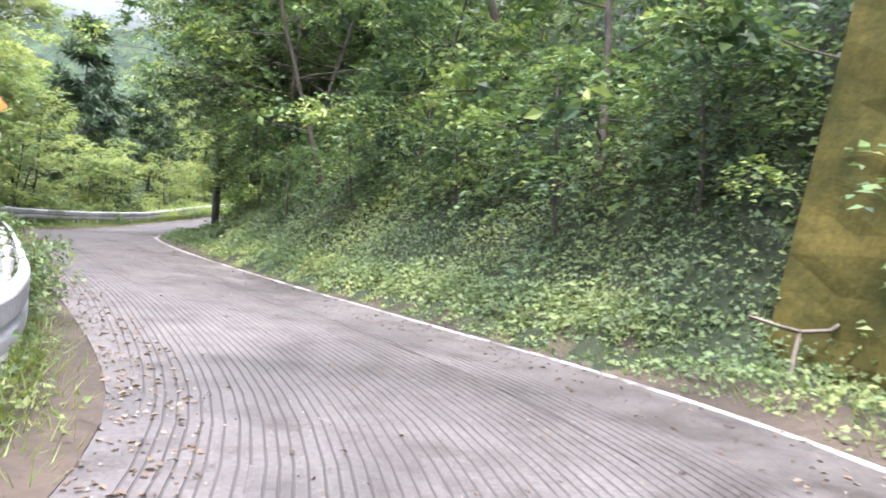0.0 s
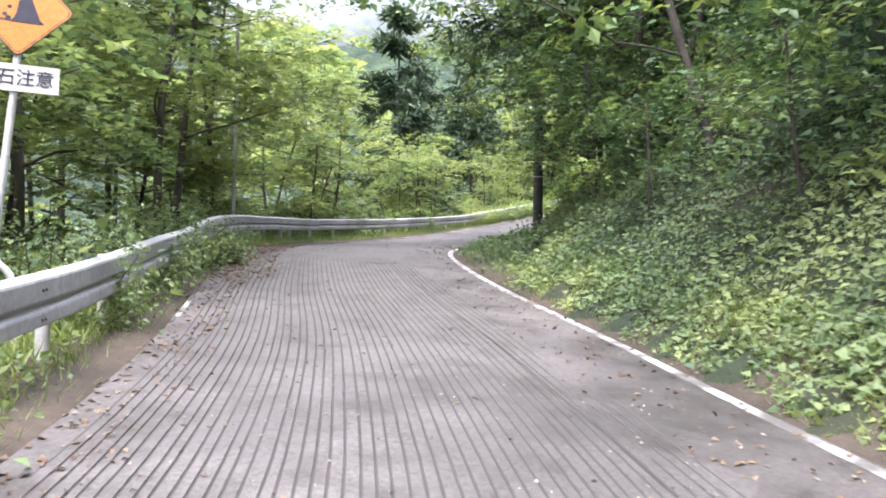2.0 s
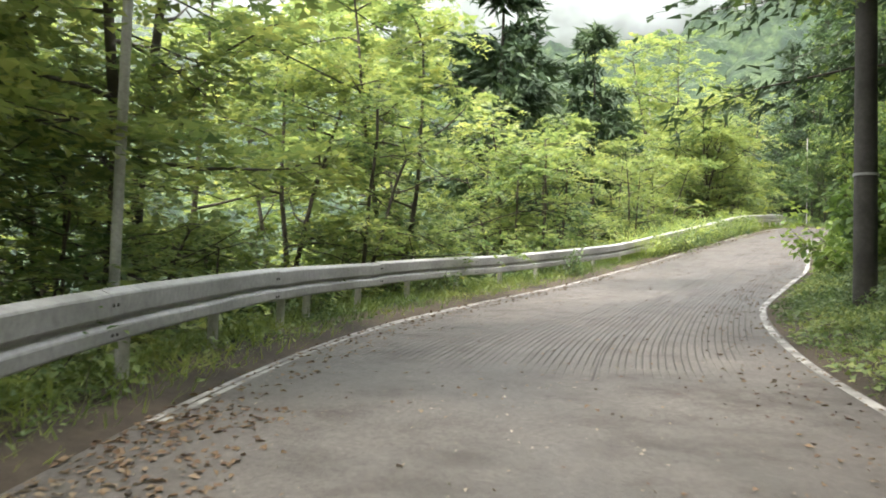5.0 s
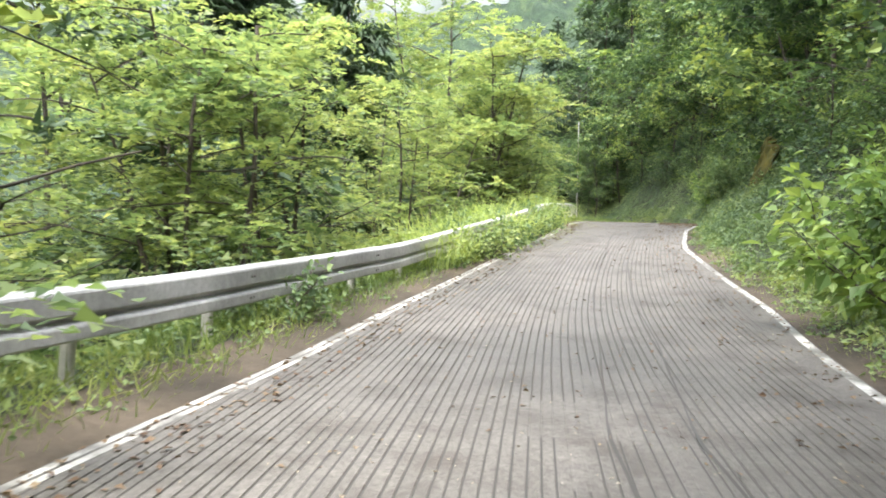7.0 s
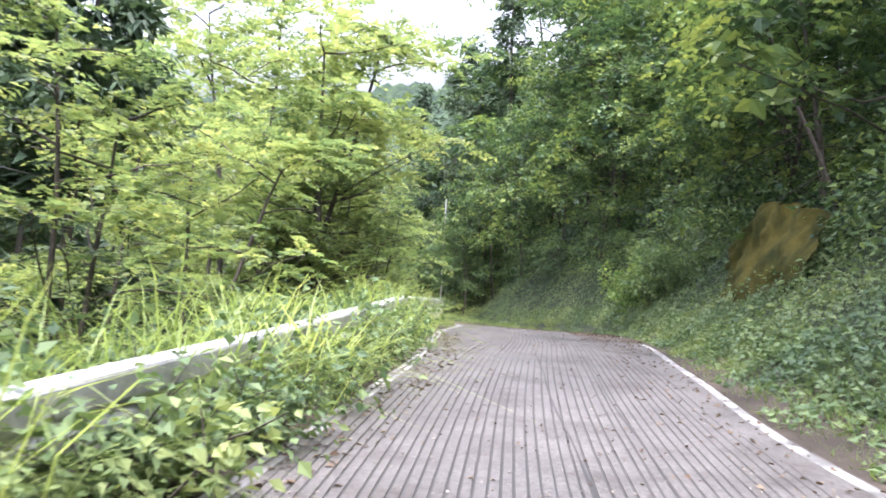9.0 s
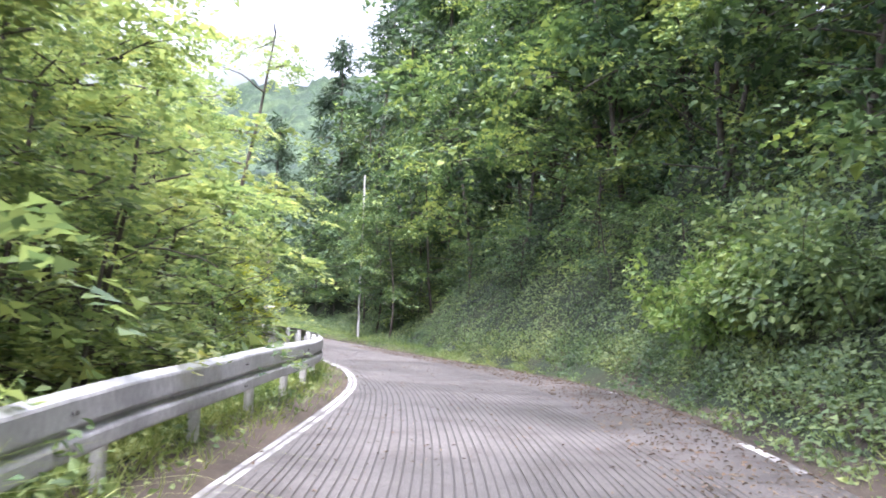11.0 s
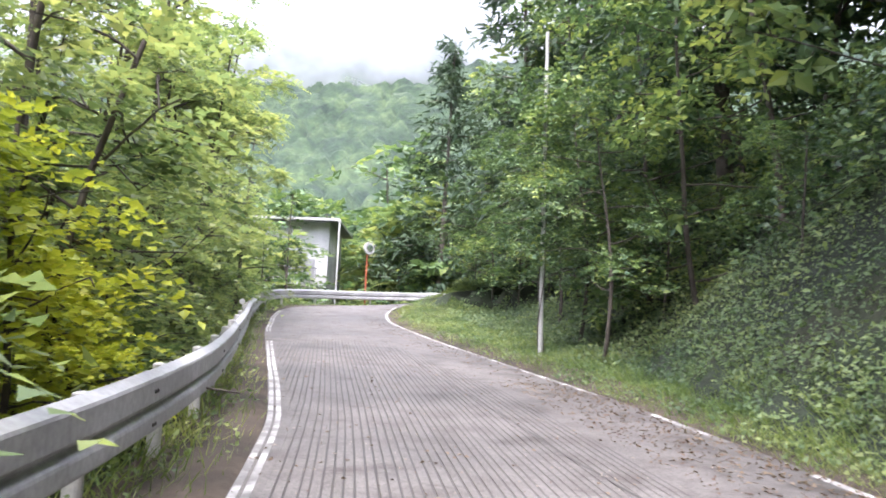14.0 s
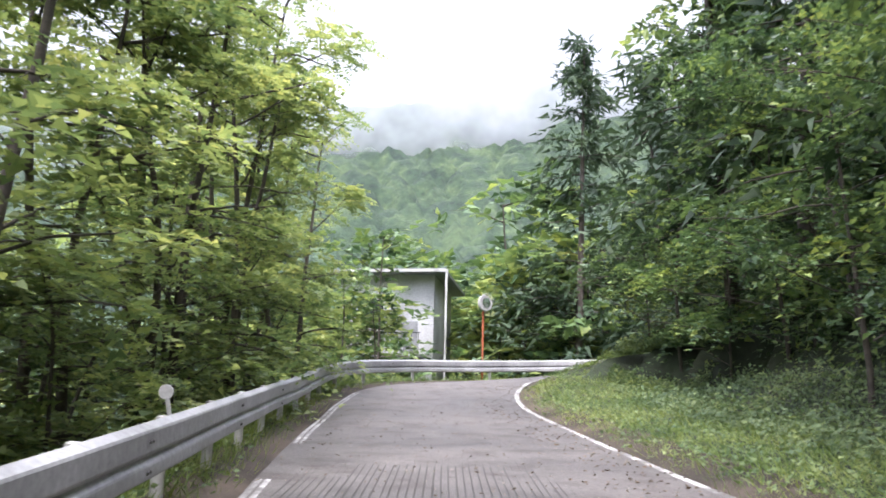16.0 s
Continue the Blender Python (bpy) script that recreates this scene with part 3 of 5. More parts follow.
def build_rail():
    rng = np.random.default_rng(11)
    rail = thing("guard_rail", Matrix(), "galvanised steel guard rail on white posts along the drop", "guard rail")
    joints = np.arange(13.0, 157, 4.0)
    bolts = bolt_mesh()
    for n, a in enumerate(joints):
        lift = rng.normal(0, 0.006) + 0.0015 * (n % 2)
        b = part("beam", beam(a, a + 4.16, lift), parent=rail)
        for du in (0.06, 0.13):
            for h in (rail_top(a) - 0.35, rail_top(a) - 0.125):
                o = part("bolt", bolts, parent=b)
                o.location = spot(a + du, rail_off(a + du) - 0.084, h + lift)
    for s in np.r_[np.arange(13.6, 50, 2.0), np.arange(50.5, 84, 2.0), np.arange(84.0, 156, 2.0)]:
        d = rail_off(s) + 0.085
        x, y, z = spot(s, d)
        tall = float(rail_top(s)) + float(np.interp(s, [92, 100], [-0.045, -0.03]))
        bm = bmesh.new()
        cylinder(bm, 0.057, -0.5, tall, sides=16)
        bmesh.ops.create_uvsphere(bm, u_segments=16, v_segments=6, radius=0.057, matrix=Matrix.Translation((0, 0, tall)) @ Matrix.Diagonal((1, 1, 0.35, 1)))
        o = part("post", bm, WHITE_STEEL, rail, "white-painted steel pipe post")
        o.matrix_world = Matrix.Translation((x, y, z)) @ Euler((rng.normal(0, 0.012), rng.normal(0, 0.012), 0)).to_matrix().to_4x4()
        bm = bmesh.new()
        box(bm, -0.03, 0.03, -0.075, 0.0, rail_top(s) - 0.34, rail_top(s) - 0.1, 0.004)
        o2 = part("bracket", bm, STEEL, rail)
        o2.matrix_world = Matrix.Translation((x, y, z)) @ Matrix.Rotation(heading(s) + math.pi / 2, 4, "Z") @ Matrix.Rotation(math.pi, 4, "Z")


build_rail()


def delineator(s, tilt):
    d = rail_off(s) + 0.03
    m = thing("road_reflector", Matrix.Translation(spot(s, d, rail_top(s) - 0.03)) @ Euler((radians(tilt), radians(-12), heading(s))).to_matrix().to_4x4(), "round road reflector on a white stalk on the guard rail", "reflector", "reflectors on the guard rail")
    bm = bmesh.new()
    cylinder(bm, 0.02, 0.0, 0.17, sides=10)
    part("stalk", bm, WHITE_STEEL, m)
    bm = bmesh.new()
    cylinder(bm, 0.062, -0.018, 0.018, Matrix.Translation((0, 0, 0.22)) @ Matrix.Rotation(math.pi / 2, 4, "X"), 24)
    part("reflector_head", bm, SIGN_WHITE, m, "pale grey disc")


for s, tilt in ((118.0, 5), (133.0, 3)):
    delineator(s, tilt)


# ---------------------------------------------------------------- rockfall sign
def text_mesh(body, size, mat):
    cu = bpy.data.curves.new("writing", "FONT")
    cu.body, cu.size, cu.align_x, cu.align_y, cu.extrude = body, size, "CENTER", "CENTER", 0.002
    ob = bpy.data.objects.new("writing", cu)
    scene.collection.objects.link(ob)
    me = bpy.data.meshes.new_from_object(ob.evaluated_get(bpy.context.evaluated_depsgraph_get()))
    bpy.data.objects.remove(ob)
    me.materials.clear()
    me.materials.append(mat)
    return me


def flat(bm, points, y, depth):
    """A flat plate in the x-z plane, facing -y."""
    v = [bm.verts.new((x, y, z)) for x, z in points]
    f = bm.faces.new(v)
    g = bmesh.ops.extrude_face_region(bm, geom=[f])
    for q in (k for k in g["geom"] if isinstance(k, bmesh.types.BMVert)):
        q.co.y += depth
    bmesh.ops.recalc_face_normals(bm, faces=bm.faces)
    return bm


def rounded(half, r, n=5):
    """A square on its corner with rounded corners."""
    pts = []
    for k in range(4):
        a0 = math.pi / 2 * k
        cx, cz = (half - r * 1.414) * math.cos(a0), (half - r * 1.414) * math.sin(a0)
        for q in range(n):
            a = a0 - math.pi / 4 + math.pi / 2 * q / (n - 1)
            pts.append((cx + r * math.cos(a), cz + r * math.sin(a)))
    return pts


def build_sign():
    s, d = 30.1, 3.15
    x, y, z = spot(s, d)
    g = float(lie(x, y))
    eye = Vector((-1.2, 6.0, 0))
    turn = math.atan2(eye.y - y, eye.x - x) + math.pi / 2
    m = thing("rockfall_sign", Matrix.Translation((x, y, z)) @ Matrix.Rotation(turn, 4, "Z") @ Matrix.Rotation(radians(2.0), 4, "Y"), "orange diamond rockfall warning sign on a bent white post", "road sign")
    top = 3.42
    pts = [(0.16, 0, g - z - 0.4), (0.10, 0, 0.55), (-0.05, 0, 0.80), (-0.075, 0, 0.98), (-0.07, 0, 1.2), (-0.02, 0, 2.2), (0.02, 0, top)]
    v, f = tubes([(glide(pts, 6), np.full(6 * 6 + 1, 0.034))], 14)
    part("post", mesh_of("post", v, f, WHITE_STEEL, smooth=True), parent=m, label="white steel post bent near its foot")
    c, half = 3.03, 0.44
    bm = flat(bmesh.new(), [(px, c + pz) for px, pz in rounded(half, 0.05)], -0.045, 0.004)
    part("plate", bm, SIGN_BLACK, m)
    bm = flat(bmesh.new(), [(px, c + pz) for px, pz in rounded(half - 0.012, 0.045)], -0.0475, 0.002)
    face = part("face", bm, SIGN_YELLOW, m, "faded orange sign face")
    rim = rounded(half - 0.028, 0.04)
    rim_in = rounded(half - 0.036, 0.038)
    bm = bmesh.new()
    a = [bm.verts.new((px, -0.0485, c + pz)) for px, pz in rim]
    b = [bm.verts.new((px, -0.0485, c + pz)) for px, pz in rim_in]
    for i in range(len(a)):
        j = (i + 1) % len(a)
        bm.faces.new((a[i], a[j], b[j], b[i]))
    part("border", bm, SIGN_BLACK, m)
    # rock slope, falling stones and the ground line
    bm = flat(bmesh.new(), [(0.02, 0.17), (0.055, 0.15), (0.09, 0.08), (0.16, -0.09), (0.20, -0.13), (-0.07, -0.13), (-0.03, -0.05), (-0.015, 0.06)], -0.05, 0.002)
    for q in bm.verts:
        q.co.z += c
    part("rock_slope_symbol", bm, SIGN_BLACK, m)
    for px, pz, r in ((-0.045, 0.085, 0.016), (-0.085, 0.0, 0.017), (-0.12, -0.07, 0.018), (-0.09, -0.1, 0.02)):
        bm = flat(bmesh.new(), [(px + r * math.cos(k) * (1 + 0.25 * (k % 2)), c + pz + r * math.sin(k)) for k in np.arange(0, 6.2, 0.9)], -0.05, 0.002)
        part("stone_symbol", bm, SIGN_BLACK, m)
    bm = flat(bmesh.new(), [(-0.27, c - 0.105), (-0.27, c - 0.118), (0.0, c - 0.13), (0.0, c - 0.116)], -0.05, 0.002)
    part("ground_symbol", bm, SIGN_BLACK, m)
    # the plate with four characters
    bm = bmesh.new()
    box(bm, -0.35, 0.35, -0.047, -0.043, 2.29, 2.53, 0.0015)
    plate = part("name_plate", bm, SIGN_WHITE, m, "white plate with black characters")
    w = part("writing", text_mesh("落石注意", 0.155, SIGN_BLACK), parent=plate)
    w.matrix_local = Matrix.Translation((0, -0.05, 2.405)) @ Matrix.Rotation(math.pi / 2, 4, "X")
    for zc in (2.41, 2.85, 3.2):
        bm = bmesh.new()
        box(bm, -0.06, 0.06, -0.043, 0.04, zc - 0.015, zc + 0.015, 0.003)
        part("clamp", bm, STEEL, m)


build_sign()


# ---------------------------------------------------------------- poles and cables
def pole(name, s, d, radius, height, mat, label, lean=(0, 0), taper=0.8, bands=()):
    x, y, z = spot(s, d)
    g = float(lie(x, y))
    m = thing(name, Matrix.Translation((x, y, g)) @ Euler((radians(lean[0]), radians(lean[1]), 0)).to_matrix().to_4x4(), label, "pole")
    zs = np.linspace(-0.4, height, 12)
    rad = np.interp(zs, [0, height], [radius, radius * taper])
    v, f = tubes([(np.stack([0 * zs, 0 * zs, zs], 1), rad)], 18)
    part("shaft", mesh_of("shaft", v, f, mat, smooth=True), parent=m)
    for h in bands:
        bm = bmesh.new()
        cylinder(bm, radius * 1.06, h - 0.02, h + 0.02, sides=18)
        part("band", bm, STEEL, m)
    return m


pole("utility_pole", 46.7, 3.9, 0.055, 7.4, POLE, "slender pale utility pole behind the guard rail", bands=(4.2, 7.0))
pole("utility_pole", 117.2, -4.2, 0.05, 7.5, POLE, "slender pale pole on the grassy verge, leaves over its top", bands=(2.6, 6.0))
pole("utility_pole", 54.9, -4.3, 0.19, 9.0, DARK_POLE, "dark weathered timber pole beside the road", bands=(2.2,))
pole("utility_pole", 117.9, 9.0, 0.14, 17.0, POLE, "grey concrete utility pole down in the valley", bands=(13.5, 14.5))


def cable(a, b, sag, radius=0.014):
    a, b = Vector(a), Vector(b)
    u = np.linspace(0, 1, 24)
    pts = np.array(a)[None] * (1 - u)[:, None] + np.array(b)[None] * u[:, None]
    pts[:, 2] -= sag * 4 * u * (1 - u)
    v, f = tubes([(pts, np.full(24, radius))], 6)
    tagged(part("overhead_cable", mesh_of("overhead_cable", v, f, CABLE, smooth=True)), "black overhead cable sagging over the valley", "cable", "overhead cables")


far_pole = spot(117.9, 9.0)
top = float(lie(far_pole[0], far_pole[1]))
for ha, da, hb in ((5.2, 8.6, 11.6), (6.0, 8.3, 12.3), (7.6, 8.0, 14.2)):
    cable(spot(42.2, da, ha), (far_pole[0], far_pole[1], top + hb), 3.1, 0.02)
cable(spot(46.7, 3.9, 7.2), spot(20.0, 16.0, 5.0), 0.8)
cable(spot(46.7, 3.9, 6.6), spot(14.0, 18.0, 3.0), 0.8)
cable((far_pole[0], far_pole[1], top + 14.2), spot(140.0, 40.0, 8.0), 1.5)


def road_joint(points, label):
    """A dark joint between two pours of concrete: rows of s and d."""
    q = np.array(points, float)
    s = np.arange(q[0, 0], q[-1, 0], 0.5)
    d = np.interp(s, q[:, 0], q[:, 1]) + 0.02 * bump(s, s * 0, 1.1)
    e = 0.009 + 0.005 * bump(s, s * 0, 0.7, 3.0)
    v = np.stack([spot(s, d + w * e, 0.0045 - 0.012 * (d / 3) ** 2) for w in (1, -1)], 1)
    i = np.arange(len(s) - 1) * 2
    tagged(part("road_joint", mesh_of("road_joint", v.reshape(-1, 3), np.stack([i, i + 1, i + 3, i + 2], 1), GROOVE)), label, "joint", kind="structure")


road_joint([(47, -0.75), (52, -0.82), (58, -0.68), (62, -0.8), (71, -0.8), (76, -0.6), (82, -0.35)], "dark joint along the concrete road")
road_joint([(49, -1.45), (54, -1.35), (58, -1.24), (62, -1.42), (70, -1.32), (80, -1.2)], "dark joint along the concrete road")
road_joint([(17, -1.9), (24, -1.5), (33, -1.35), (38, -1.3)], "dark joint along the concrete road")
road_joint([(92, -1.9), (100, -2.1), (104, -1.99), (109.6, -1.65), (120, -1.1)], "dark joint along the concrete road")


# ---------------------------------------------------------------- traffic mirror
def build_mirror():
    base = Vector((-35.1, 126.8, 0))
    g = float(lie(base.x, base.y))
    z0 = 14.2
    m = thing("traffic_mirror", Matrix.Translation((base.x, base.y, z0)) @ Matrix.Rotation(radians(20), 4, "Z"), "round traffic mirror on an orange post behind the guard rail", "traffic mirror")
    bm = bmesh.new()
    cylinder(bm, 0.045, min(g - z0, 0) - 0.5, 2.35, sides=16)
    part("post", bm, ORANGE, m, "faded orange steel post")
    bm = bmesh.new()
    cylinder(bm, 0.36, -0.05, 0.05, Matrix.Translation((0.1, -0.12, 2.55)) @ Matrix.Rotation(radians(35), 4, "Z") @ Matrix.Rotation(math.pi / 2, 4, "X"), 36, top=0.33)
    part("mirror_case", bm, POLE, m, "weathered grey rim")
    bm = bmesh.new()
    bmesh.ops.create_uvsphere(bm, u_segments=36, v_segments=24, radius=1.6, matrix=Matrix.Identity(4))
    bmesh.ops.delete(bm, geom=[v for v in bm.verts if v.co.z < 1.6 * math.cos(0.21)], context="VERTS")
    bmesh.ops.translate(bm, verts=bm.verts, vec=(0, 0, -1.6 * math.cos(0.21)))
    bmesh.ops.transform(bm, verts=bm.verts, matrix=Matrix.Translation((0.1, -0.12, 2.55)) @ Matrix.Rotation(radians(35), 4, "Z") @ Matrix.Rotation(math.pi / 2, 4, "X") @ Matrix.Translation((0, 0, 0.052)))
    glass, t, b, o = material("mirror_glass")
    b.inputs["Metallic"].default_value, b.inputs["Roughness"].default_value = 1.0, 0.06
    b.inputs["Base Color"].default_value = (0.75, 0.77, 0.78, 1)
    part("mirror_glass", bm, glass, m, "convex mirror glass")
    bm = bmesh.new()
    v, f = tubes([(np.array([(0.38 * math.cos(a), 0, 0.38 * math.sin(a)) for a in np.linspace(0.3, math.pi - 0.3, 16)]) + [0, -0.09, 0], np.full(16, 0.016))], 6)
    hood = part("hood", mesh_of("hood", v, f, POLE, smooth=True), parent=m, label="weathered grey rim hood")
    hood.matrix_local = Matrix.Translation((0.1, -0.12, 2.55)) @ Matrix.Rotation(radians(35), 4, "Z")
    bm = bmesh.new()
    box(bm, -0.02, 0.06, -0.1, 0.02, 2.25, 2.31, 0.004)
    part("arm", bm, STEEL, m)


build_mirror()


# ---------------------------------------------------------------- house beyond the bend
def build_house():
    m = thing("house", Matrix.Translation((-41.5, 131.5, 14.2)) @ Matrix.Rotation(radians(14), 4, "Z"), "small pale rendered house half hidden by trees", "house")

    def slab(name, mat, *b, bevel=0.0, parent=m, label=""):
        return part(name, box(bmesh.new(), *b, bevel), mat, parent, label)

    slab("wall", WALL, -3.0, 1.9, 0.0, 0.2, -3.0, 5.0)
    slab("wall", WALL, 1.7, 1.9, 0.2, 6.0, -3.0, 5.0)
    slab("wall", WALL, -3.0, -2.8, 0.2, 6.0, -3.0, 5.0)
    slab("wall", WALL, -2.8, 1.7, 5.8, 6.0, -3.0, 5.0)
    slab("roof", ROOF, -3.6, 2.6, -0.8, 6.8, 5.0, 5.18, bevel=0.02)
    slab("gutter", WHITE_STEEL, -3.6, 2.72, -0.92, -0.8, 4.98, 5.12, bevel=0.02, label="white eaves gutter")
    slab("downpipe", WHITE_STEEL, 2.6, 2.7, -0.9, -0.8, -3.0, 5.0, bevel=0.02, label="white downpipe")
    slab("window", DARK_GLASS, -1.9, -0.7, -0.02, 0.0, 2.4, 3.7)
    for b in ((-2.0, -1.9, -0.05, 0.0, 2.3, 3.8), (-0.7, -0.6, -0.05, 0.0, 2.3, 3.8), (-1.9, -0.7, -0.05, 0.0, 3.7, 3.8), (-1.9, -0.7, -0.05, 0.0, 2.3, 2.4)):
        slab("window_frame", WHITE_STEEL, *b)
    slab("door", ROOF, 0.2, 1.1, -0.03, 0.0, 0.6, 2.6)
    for k in range(9):
        slab("railing_bar", CABLE, -1.5 + 0.35 * k, -1.47 + 0.35 * k, -0.9, -0.87, 0.9, 1.9)
    slab("railing_top", CABLE, -1.55, 1.4, -0.91, -0.86, 1.9, 1.95)
    slab("balcony", WALL, -1.6, 1.5, -0.95, 0.0, 0.75, 0.9)


build_house()


# ---------------------------------------------------------------- plants
def branch_line(rng, start, way, length, n=7, lift=0.0, wander=0.12):
    pts, p, w = [np.array(start)], np.array(start, float), unit(np.array(way, float))
    for _ in range(n - 1):
        w = unit(w + rng.normal(0, wander, 3) + [0, 0, lift])
        p = p + w * length / (n - 1)
        pts.append(p)
    return np.array(pts)


def sprays(rng, base, way, length, pairs, leaf, width, droop, folded):
    """Leaves in pairs along many drooping stalks at once."""
    n = len(base)
    way = unit(way)
    side = unit(np.cross(way, [0, 0, 1.0]) + 1e-6)
    up = np.cross(side, way)
    u = np.linspace(0.15, 1.0, pairs)
    at_, ax, fc, ln = [], [], [], []
    for k in range(pairs):
        p = base + way * (length * u[k])[:, None] - np.array([0, 0, 1.0]) * (length * droop * u[k] ** 2)[:, None]
        for sgn in (-1, 1):
            at_.append(p)
            ax.append(side * sgn + way * 0.5 - [0, 0, droop * 0.4] + rng.normal(0, 0.2, (n, 3)))
            fc.append(up + rng.normal(0, 0.3, (n, 3)))
            ln.append(leaf * (1.1 - 0.5 * abs(u[k] - 0.5)) * rng.uniform(0.8, 1.2, n))
    at_, ax, fc, ln = (np.concatenate(q) for q in (at_, ax, fc, ln))
    return leaf_arrays(at_, ax, fc, ln, width, 0.06) if folded else sliver_arrays(at_, ax, fc, ln, width)


def wood(stems_, limbs):
    """The trunk and the branches as two meshes."""
    return tuple(mesh_of(n, *tubes(p, 7), BARK, smooth=True) for n, p in (("trunk", stems_), ("bough", limbs)))


def layered_meshes(seed, height, reach, limbs, clumps, per, frond=0.45, pairs=4, leaf=0.12, width=0.3, mat=None, low=0.2, droop=0.4, flat_=0.4, size=0.55, stems=1, folded=False, lift=0.3, top=0.25, core=0):
    """A tree whose crown hangs in layers: clumps of drooping sprays along the limbs."""
    rng = np.random.default_rng(seed)
    stems_, paths, centres, outs = [], [], [], []
    r0 = 0.009 * height + 0.01
    for k in range(stems):
        trunk = branch_line(rng, (0.35 * k, 0.2 * k, -1.0), (rng.normal(0, 0.05), rng.normal(0, 0.05), 1), height * (0.95 - 0.12 * k) + 1.0, 11, 0.04, 0.05)
        stems_.append((trunk, np.linspace(r0, 0.025, 11)))
        for q in range(limbs):
            zz = low + (1 - low) * (q + rng.uniform(0.2, 0.8)) / limbs
            p = np.array([np.interp(zz * height, trunk[:, 2], trunk[:, n]) for n in range(3)])
            a = q * 2.4 + k + rng.normal(0, 0.35)
            girth = np.interp(zz, [0, 0.35, 0.7, 1.0], [0.85, 1.0, 0.8, top])
            limb = branch_line(rng, p, (math.cos(a), math.sin(a), lift * rng.uniform(0.4, 1.6)), reach * girth * rng.uniform(0.75, 1.15), 7, -0.04, 0.13)
            paths.append((limb, np.linspace(r0 * 0.3, 0.008, 7)))
            centres.append(limb[3:])
            outs.append(np.tile(unit((limb[-1] - limb[0]) * [1, 1, 0.3]), (4, 1)))
    centres, outs = np.concatenate(centres), np.concatenate(outs)
    k = rng.integers(0, len(centres), clumps)
    c = centres[k] + rng.normal(0, 0.35, (clumps, 3)) * [1, 1, 0.5] * reach / 3
    for q in range(clumps):
        paths.append((branch_line(rng, centres[k[q]], c[q] - centres[k[q]] + 1e-3, float(np.linalg.norm(c[q] - centres[k[q]])), 3, 0, 0.05), np.linspace(0.012, 0.005, 3)))
    big = size * rng.uniform(0.6, 1.35, (clumps, 1, 1))
    # the leaves of a clump sit on its domed outside, so that it is light on top and dark within
    g = unit(rng.normal(0, 1, (clumps, per, 3)))
    g[..., 2] = np.abs(g[..., 2]) * 1.1 - 0.3
    off = g * [1, 1, flat_ * 1.9] * big * rng.uniform(0.55, 1.1, (clumps, per, 1))
    way = outs[k][:, None] * 0.45 + g * [1, 1, 0.35] + rng.normal(0, 0.35, off.shape) * [1, 1, 0.5]
    base = (c[:, None] + off).reshape(-1, 3)
    v, f = sprays(rng, base, way.reshape(-1, 3), frond * rng.uniform(0.7, 1.25, len(base)), pairs, leaf, width, droop, folded)
    if core:
        # big filler leaves added deep inside each clump block light and sight through the crown
        inner = unit(rng.normal(0, 1, (clumps, core, 3))) * [1, 1, flat_ * 1.5] * big * rng.uniform(0.05, 0.6, (clumps, core, 1))
        at_ = (c[:, None] + inner).reshape(-1, 3)
        n = len(at_)
        v2, f2 = leaf_arrays(at_, rng.normal(0, 1, (n, 3)) * [1, 1, 0.6] - [0, 0, 0.4], rng.normal(0, 0.7, (n, 3)) + [0, 0, 0.6], np.minimum(np.repeat(big.ravel(), core) * 0.42, 1.9 * leaf) * rng.uniform(0.7, 1.3, n), 0.34, 0.1)
        v, f = np.concatenate([v, v2]), np.concatenate([f, f2 + len(v)])
    return *wood(stems_, paths), mesh_of("crown", v, f, mat or LOCUST)


def cedar_meshes(seed, height, reach, count, low=0.12, needle=0.43):
    """A dark cedar: a straight trunk with drooping whorls of needle sprays."""
    rng = np.random.default_rng(seed)
    zs = np.linspace(-1, height, 10)
    stems_, paths = [(np.stack([0 * zs, 0 * zs, zs], 1), np.linspace(0.013 * height, 0.02, 10))], []
    sites, ways = [], []
    for q in range(70):
        zz = rng.uniform(low, 0.99)
        a = rng.uniform(0, 6.28)
        limb = branch_line(rng, (0, 0, zz * height), (math.cos(a), math.sin(a), 0.25), reach * (1 - zz) ** 0.75 * rng.uniform(0.8, 1.15) + 0.25, 7, -0.09, 0.08)
        paths.append((limb, np.linspace(0.035, 0.008, 7)))
        sites.append(limb[1:])
        ways.append(np.tile(unit(limb[-1] - limb[0]), (6, 1)))
    sites, ways = np.concatenate(sites), np.concatenate(ways)
    k = rng.integers(0, len(sites), count)
    p = sites[k] + rng.normal(0, 0.2, (count, 3))
    ax = ways[k] + rng.normal(0, 0.6, (count, 3)) + [0, 0, -0.45]
    v, f = sliver_arrays(p, ax, rng.normal(0, 1, (count, 3)) + [0, 0, 0.8], needle * rng.uniform(0.65, 1.35, count), 0.14)
    return *wood(stems_, paths), mesh_of("crown", v, f, CEDAR)


